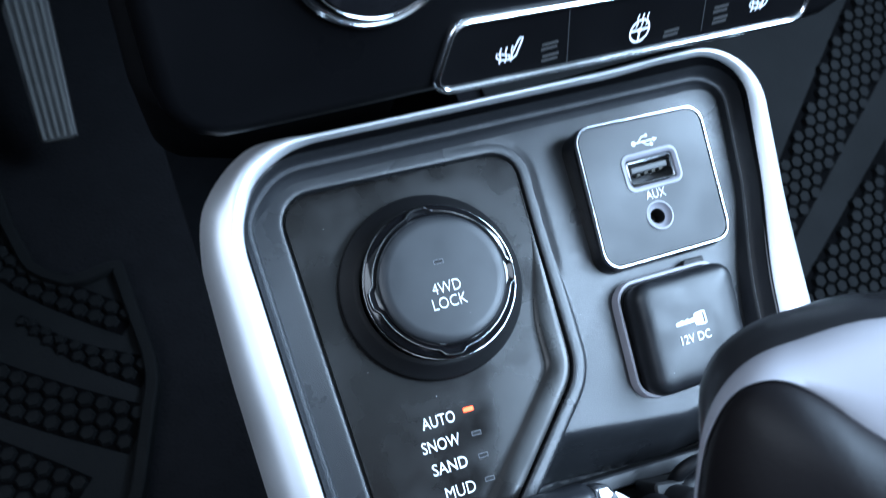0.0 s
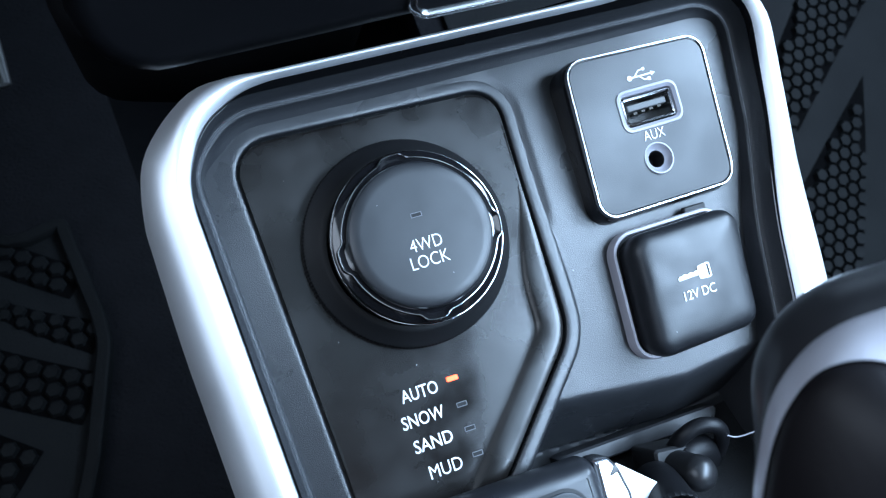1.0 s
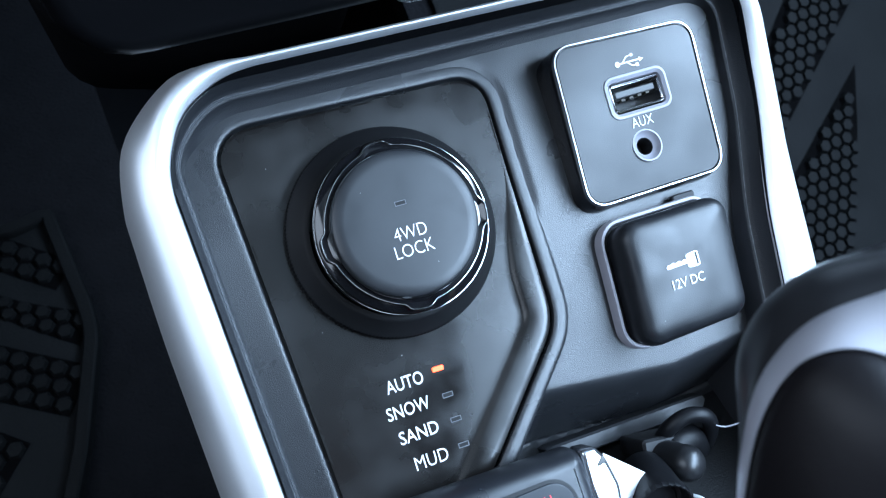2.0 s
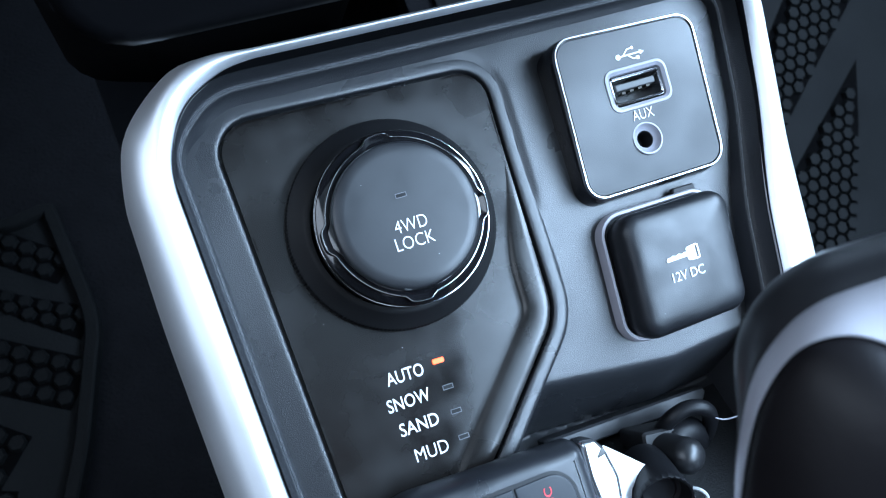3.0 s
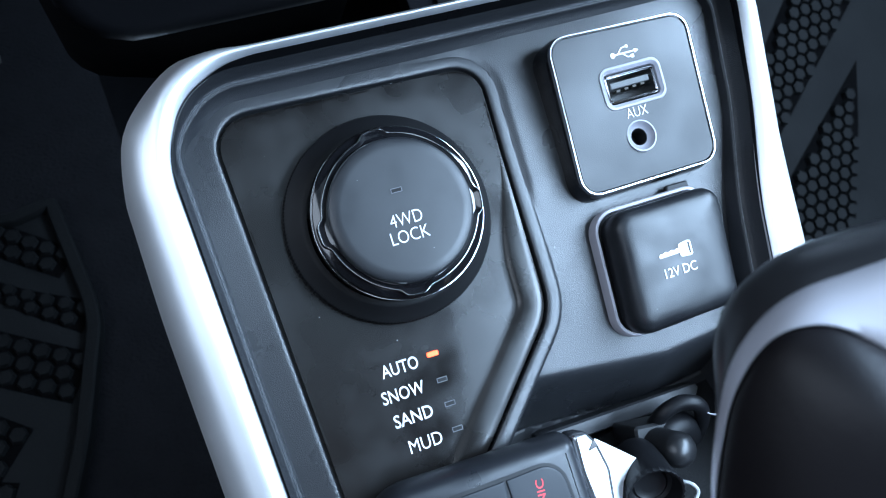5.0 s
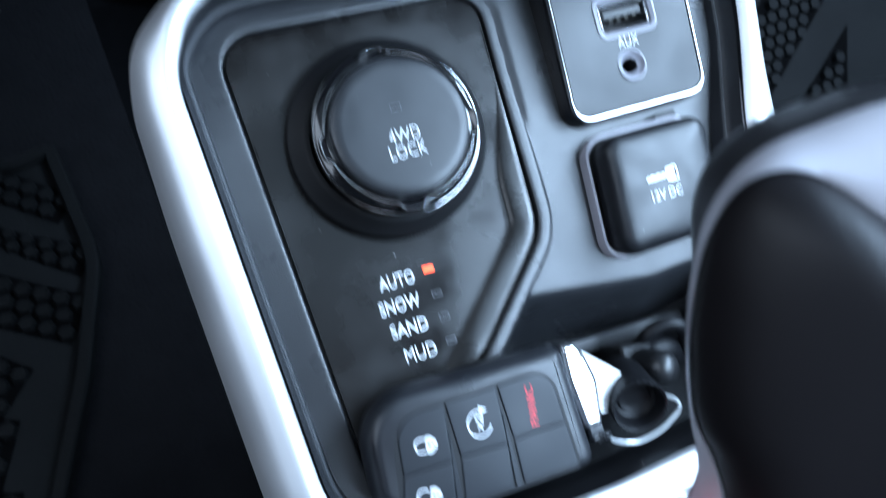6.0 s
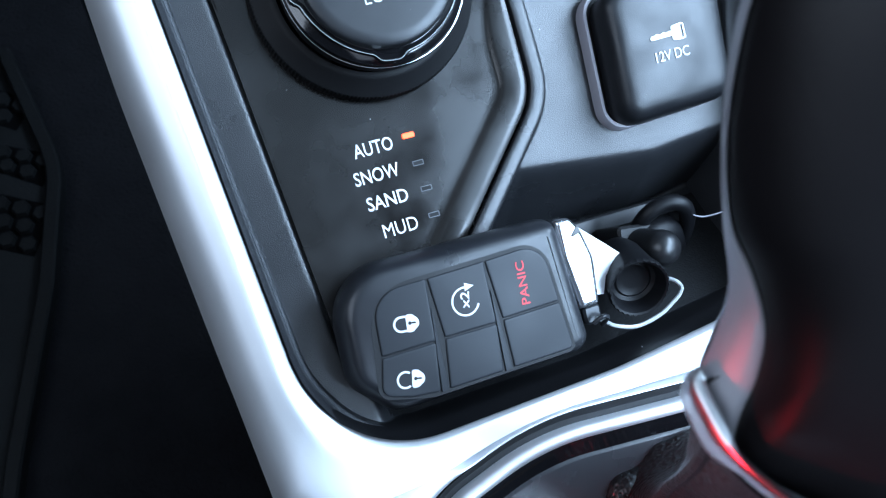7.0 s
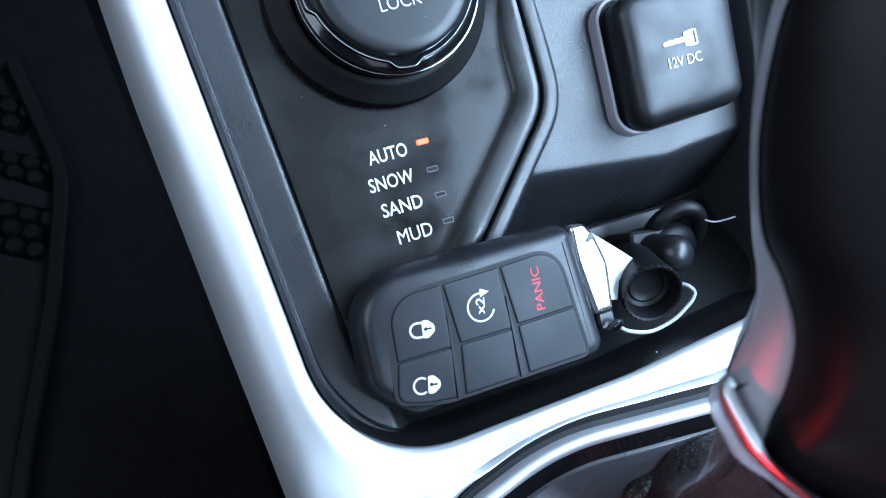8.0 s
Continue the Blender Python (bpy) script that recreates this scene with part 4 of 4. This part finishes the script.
for x, y in ((2.17, 0.22), (8.45, -0.12)):
    part("seat_symbol", shapes(seat_icon(x, y), 0.018), M_WHITE, strip, "white heated seat symbol", STACK, 0)
wheel_polys = stroke(arc(0, 0, 0.235, 0, 2 * math.pi, 28), 0.045) + stroke([(-0.22, 0.02), (0.22, 0.02)], 0.045) + stroke([(0.0, 0.02), (0.0, -0.22)], 0.05) + [disc(0, 0.01, 0.06, 12)]
wheel_polys = [[(5.35 + p[0] + 0.18 * p[1], 0.11 + p[1]) for p in poly] for poly in wheel_polys]
for k in (-0.11, 0.01, 0.13):
    wheel_polys += wave(5.37 + k, 0.21, 0.26)
part("wheel_symbol", shapes(wheel_polys, 0.018), M_WHITE, strip, "white heated wheel symbol", STACK, 0)
for x, y, n in ((3.16, 0.06, 2), (6.15, -0.13, 1), (7.43, -0.13, 2)):
    for k in range(n):
        bar = shapes(stroke([(x - 0.19, y + 0.25 * k - 0.045), (x + 0.19, y + 0.25 * k - 0.045)], 0.05) + stroke([(x - 0.16, y + 0.25 * k + 0.05), (x + 0.22, y + 0.25 * k + 0.05)], 0.05), 0.018)
        part("level_bar", bar, M_DIM, strip, "dim double level bar", STACK, 0)
dial = thing("climate_dial", STACK @ Vector((-0.30, 3.26, 0)), "round climate dial with chrome ring on the stack", "dial")
part("ring", turned([(1.70, -0.15), (1.68, 0.10), (1.60, 0.18), (1.50, 0.12), (1.46, -0.1)], 90, (-0.30, 3.26), False), M_CHROME, dial, "chrome ring", STACK)
part("dial_body", turned([(1.47, -0.1), (1.44, 0.3), (1.36, 0.42), (1.0, 0.45), (0.05, 0.45)], 80, (-0.30, 3.26)), M_GLOSS, dial, "gloss black dial", STACK)
dial2 = thing("climate_dial", STACK @ Vector((5.4, 2.75, 0)), "round climate dial with dull ring on the stack", "dial")
part("ring", turned([(1.75, -0.15), (1.72, 0.06), (1.66, 0.10), (1.58, 0.06), (1.55, -0.1)], 90, (5.4, 2.80), False), M_STEEL, dial2, "", STACK)
part("dial_body", turned([(1.56, -0.1), (1.5, 0.3), (1.36, 0.42), (0.05, 0.45)], 80, (5.4, 2.80)), M_GLOSS, dial2, "", STACK)

# ---- console body, footwells, pedal ----
DOWN = Vector((0, -math.sin(radians(SLOPE)), -math.cos(radians(SLOPE))))
HULL = resample(rounded([(-4.78, -22, 1.5), (8.6, -22, 1.5), (8.9, -2.0, 8.0), (10.75, 7.15, 1.6), (-4.62, 7.20, 2.1)], 12), 150)
rings = []
for g, z, d in ((0.0, 0.25, 0), (0.05, -0.1, 0), (0.0, -0.4, 1.0), (0.1, -0.4, 8.0), (0.8, -0.4, 30.0)):
    rings.append([Vector((p.x, p.y, z)) + DOWN * d for p in grow(HULL, g)])
part("skirt", loft(rings), M_SKIRT, console, "black plastic side of the console", BASE, 50)

# driver's mat on the sloping toe board: x, y in console units in the world's axes
MATS = Matrix.Translation((0, 0, RISE)) @ Matrix.Diagonal((UNIT, UNIT, UNIT, 1)) @ Matrix.Translation((0, 20.6, -15.2)) @ pose(0, 0, 0, math.degrees(math.atan(0.30)))


def stud_mesh(name, h):
    """One hexagonal stud of radius 1 and height h, shared by all studs of a mat."""
    bm = bmesh.new()
    low, top = [], []
    for k in range(6):
        c, v = math.cos(math.pi / 3 * k), math.sin(math.pi / 3 * k)
        low.append(bm.verts.new((c, v, 0)))
        top.append(bm.verts.new((0.80 * c, 0.80 * v, h)))
    for k in range(6):
        bm.faces.new((low[k - 1], low[k], top[k], top[k - 1]))
    bm.faces.new(top)
    mesh = bpy.data.meshes.new(name)
    bm.to_mesh(mesh)
    bm.free()
    mesh.materials.append(M_MAT)
    return mesh


def lay_stud(mesh, parent, m, x, y, z, r, turn):
    """Sets one stud of radius r on a mat; m is the mat's frame."""
    ob = new("stud", mesh)
    ob.parent = parent
    ob.matrix_basis = Matrix.Translation(-world_place(parent)) @ m @ pose(x, y, z, 0, 0, math.degrees(turn)) @ Matrix.Diagonal((r, r, 1, 1))
    return ob


dmat = thing("floor_mat", MATS @ Vector((-16, 0, 0)), "dark rubber driver floor mat with bands of hexagonal studs", "floor mat", "rubber floor mats")
sheet = rounded([(-34, -22, 2), (-17.2, -22, 2.0), (-13.75, -13.0, 4.0), (-10.7, -6.3, 4.0), (-8.95, -1.2, 0.8), (-8.85, 0.2, 0.4), (-9.35, 6.5, 0.3), (-11.9, 6.1, 1.0), (-13.6, 7.6, 2.0), (-14.4, 11.1, 2.0), (-14.9, 15.5, 1.0), (-34, 15.0, 2)], 6)
part("mat_sheet", slab(resample(sheet, 120), [(0, -0.3), (0, 0.0), (-0.1, 0.06)]), M_MAT, dmat, "", MATS)
part("mat_border", loft([[(p.x, p.y, z) for p in grow(resample(sheet, 160), g)] for g, z in ((0.06, -0.3), (0.05, 0.42), (-0.04, 0.52), (-0.50, 0.52), (-0.58, 0.42), (-0.62, 0.05))]), M_MAT, dmat, "raised border", MATS)
shade_bands = bmesh.new()
STUD = stud_mesh("driver_stud", 0.20)
# bands of cells, each along a bent line, with a taper at its far end
for line, rows_, taper in ((((-9.6, 2.55), (-11.96, 4.73), (-14.24, 7.17), (-16.2, 10.2)), 2, 0.0), (((-9.35, -0.65), (-12.63, 2.02), (-14.9, 4.9)), 2, 0.8),
                           (((-10.35, -3.5), (-13.9, -0.85), (-17.5, 2.2)), 3, 0.0), (((-14.0, -6.2), (-16.0, -4.3), (-19.0, -1.6)), 4, 0.0),
                           (((-14.6, -8.6), (-17.0, -7.4), (-20.0, -5.6)), 4, 0.0), (((-14.9, -11.4), (-17.4, -10.3), (-20.5, -8.6)), 3, 0.0), (((-15.8, -14.0), (-18.4, -13.0), (-21.0, -11.4)), 3, 0.0)):
    path = spline([(x, y, 0) for x, y in line], 10)
    run = [0.0]
    for a, b in zip(path, path[1:]):
        run.append(run[-1] + (b - a).length)
    left_, right_ = [], []
    half = rows_ * 0.40 + 0.06
    for i, p in enumerate(path):
        d = (path[min(i + 1, len(path) - 1)] - path[max(i - 1, 0)]).normalized()
        h = half * (1 - taper * run[i] / run[-1])
        left_.append(p + Vector((-d.y, d.x, 0)) * h)
        right_.append(p - Vector((-d.y, d.x, 0)) * h)
    # flat sheet just above the mat, painting the shade between studs
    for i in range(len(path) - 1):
        shade_bands.faces.new([shade_bands.verts.new((p.x, p.y, 0.075)) for p in (left_[i], left_[i + 1], right_[i + 1], right_[i])])
    count = int(run[-1] / 0.94)
    for k in range(count):
        for r in range(rows_):
            at = 0.94 * (k + 0.5 * (r % 2)) + 0.42
            if at > run[-1]:
                continue
            i = max(j for j in range(len(run)) if run[j] <= at)
            i = min(i, len(path) - 2)
            d = (path[i + 1] - path[i]).normalized()
            p = path[i] + d * (at - run[i])
            off = (r - (rows_ - 1) / 2) * 0.78 * (1 - taper * at / run[-1])
            lay_stud(STUD, dmat, MATS, p.x - d.y * off, p.y + d.x * off, 0.08, 0.43 * (1 - 0.5 * taper * at / run[-1]), math.atan2(d.y, d.x) + math.pi / 6)
bmesh.ops.recalc_face_normals(shade_bands, faces=shade_bands.faces)
part("stud_shade", shade_bands, M_STUD_SHADE, dmat, "flat dark bands of painted shade between the studs", MATS, 0)

# passenger's mat on its toe board
PM = BASE @ Matrix.Translation((0, 0, -25.0))
pmat = thing("floor_mat", PM @ Vector((36, 0, 0)), "dark rubber passenger floor mat with honeycomb fields", "floor mat", "rubber floor mats")
part("mat_sheet", slab(resample(rounded([(13, -10.9, 2), (70, -10.9, 2), (70, 26, 2), (13, 26, 2)], 6), 80), [(0, -0.4), (0, 0.0), (-0.2, 0.05)]), M_MAT, pmat, "", PM)
FIELD1 = [Vector(p) for p in ((24, -3.0), (32.5, 3.3), (40.8, 9.5), (47, 14.2), (47, 21), (37.8, 12.8), (31.5, 7.0), (24, 0.1))]
FIELD2 = [Vector(p) for p in ((24, -5.0), (24, -10.5), (30.2, -10.5), (31.5, -8.2), (34.1, -3.9), (36.6, 1.0), (38.3, 4.9), (31.6, 0.3))]
STUD = stud_mesh("passenger_stud", 0.34)
rest = bmesh.new()
near = 0
for poly in (FIELD1, FIELD2):
    # flat near-black sheet under the studs stands in for their shade
    shade_bm = shapes([poly], 0.056)
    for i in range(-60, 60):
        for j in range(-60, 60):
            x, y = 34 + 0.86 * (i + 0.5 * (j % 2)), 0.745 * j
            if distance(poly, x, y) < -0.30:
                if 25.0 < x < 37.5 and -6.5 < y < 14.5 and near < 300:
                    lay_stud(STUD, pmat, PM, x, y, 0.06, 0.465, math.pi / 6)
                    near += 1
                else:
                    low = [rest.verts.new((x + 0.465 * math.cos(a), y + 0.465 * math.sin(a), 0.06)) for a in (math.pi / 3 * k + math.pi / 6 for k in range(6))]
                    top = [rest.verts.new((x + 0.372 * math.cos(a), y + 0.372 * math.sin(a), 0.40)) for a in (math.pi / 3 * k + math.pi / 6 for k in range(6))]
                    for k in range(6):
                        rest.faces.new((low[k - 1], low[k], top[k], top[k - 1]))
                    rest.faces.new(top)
    part("honeycomb_shade", shade_bm, M_STUD_SHADE, pmat, "flat dark field of painted shade between the studs", PM, 0)
tagged(part("honeycomb_studs", rest, M_MAT, pmat, "far field of hexagonal studs", PM, 0), "far field of hexagonal studs", kind="stuff")

pedal = thing("accelerator_pedal", Vector((-10.6 * UNIT, 35 * UNIT, RISE - 8.7 * UNIT)), "grey ribbed accelerator pedal in the driver footwell", "pedal")
PW = Matrix.Translation((0, 0, RISE)) @ Matrix.Diagonal((UNIT, UNIT, UNIT, 1)) @ Matrix.Translation((-10.6, 33.0, -8.65)) @ pose(0, 0, 0, 49, 0, 0) @ pose(0, 0, 0, 0, 0, -3.5)
part("pad", slab(resample(rounded([(-0.95, 0, 0.15), (0.95, 0.0, 0.15), (1.25, 8.5, 0.5), (-1.25, 8.5, 0.9)], 5), 60), [(0, -0.5), (0, 0.0), (-0.08, 0.06)]), M_STEEL, pedal, "", PW)
for k in range(5):
    x = -0.72 + 0.36 * k
    part("rib", slab([Vector(p) for p in ((x - 0.07, 0.15), (x + 0.07, 0.15), (x * 1.2 + 0.08, 8.3), (x * 1.2 - 0.08, 8.3))], [(0, 0.04), (-0.01, 0.2)]), M_PEDALRIB, pedal, "raised rib", PW, 0)
part("arm", tube([(0, 6, -0.4), (0, 9, -0.6), (0.2, 14, -2.5)], 0.5, 10), M_DARK, pedal, "black arm", PW)
side = thing("wall_dash_side", q(-5, 11, 0), "black lower dashboard panel beside the centre stack", "dashboard panel", kind="structure")
part("panel", slab(resample(rounded([(-5.2, 9.4, 1.2), (-2.0, 8.35, 1.0), (2.0, 8.6, 1), (2, 22, 1), (-4.6, 22, 1)], 8), 90), [(0, -4), (0, -0.5), (-0.1, -0.15), (-0.35, 0.0)]), M_SKIRT, side, "", BASE, 50)

# ---- the car's shell: floor, fire wall, doors, roof with window openings ----
def plate_box(name, x0, x1, y0, y1, z0, z1, mat, label):
    bm = bmesh.new()
    bmesh.ops.create_cube(bm, size=1)
    bmesh.ops.scale(bm, vec=(x1 - x0, y1 - y0, z1 - z0), verts=bm.verts)
    bmesh.ops.translate(bm, vec=((x0 + x1) / 2, (y0 + y1) / 2, (z0 + z1) / 2), verts=bm.verts)
    return tagged(part(name, bm, mat, None, label, Matrix.Identity(4), 0), category=name.split("_")[0], kind="structure")


plate_box("wall_dash", -0.72, -0.085, 0.16, 0.74, 0.39, 0.80, M_CARPET, "black lower dashboard above the driver footwell")
plate_box("wall_dash", 0.14, 0.78, 0.20, 0.74, 0.50, 0.80, M_CARPET, "black lower dashboard above the passenger footwell")
plate_box("wall_seat", -0.70, -0.16, -0.80, -0.62, 0.05, 1.10, M_CARPET, "dark driver seat back behind the console")
plate_box("floor", -0.8, 1.0, -1.5, 0.75, -0.06, 0.0, M_CARPET, "black carpeted car floor under the mats")
plate_box("wall_front", -0.8, 1.0, 0.72, 0.76, 0.0, 0.82, M_CARPET, "black carpeted fire wall")
plate_box("wall_rear", -0.8, 0.84, -1.94, -1.9, 0.0, 0.85, M_CARPET, "dark rear of the cabin")
plate_box("wall_left", -0.78, -0.74, -1.5, 0.75, 0.0, 0.62, M_CARPET, "dark driver door below its window")
plate_box("wall_right", 0.80, 0.84, -1.5, 0.75, 0.0, 0.72, M_CARPET, "dark passenger door below its window")
plate_box("ceiling", -0.74, 0.80, -1.0, 0.40, 1.27, 1.30, M_LINING, "pale grey headlining over the front seats")
# carpeted toe boards under the two mats
toe = part("toe_board", slab([Vector(p) for p in ((-71, -24), (-5.5, -24), (-5.5, 60), (-71, 60))], [(0, -2.0), (0, -0.32)], None, True, True), M_CARPET, None, "black carpeted toe board under the driver mat", MATS, 0)
tagged(toe, category="toe board", kind="structure")
toe = part("toe_board", slab([Vector(p) for p in ((11.5, -12), (88, -12), (88, 40), (11.5, 40))], [(0, -2.0), (0, -0.42)], None, True, True), M_CARPET, None, "black carpeted toe board under the passenger mat", PM, 0)
tagged(toe, category="toe board", kind="structure")

# specks of dust
bm = bmesh.new()
for x, y, z, r in ((-0.62, 0.55, 0.012, 0.018), (-2.0, 1.6, 0.012, 0.012), (1.6, -0.4, 0.0, 0.012), (-1.9, 5.2, 0.012, 0.012), (3.55, 1.2, 0.02, 0.012), (5.0, -0.9, 0.80, 0.014), (0.5, 2.1, 1.352, 0.010), (-0.5, 3.9, 1.352, 0.010), (2.9, -5.75, 0.95, 0.02), (-0.2, -2.2, 0.012, 0.012)):
    bmesh.ops.create_icosphere(bm, subdivisions=1, radius=r * 0.6, matrix=Matrix.Translation((x, y, z)))
tagged(part("dust_specks", bm, M_PAPER, None, "pale specks of dust on the black plastic"), category="dust", kind="stuff")
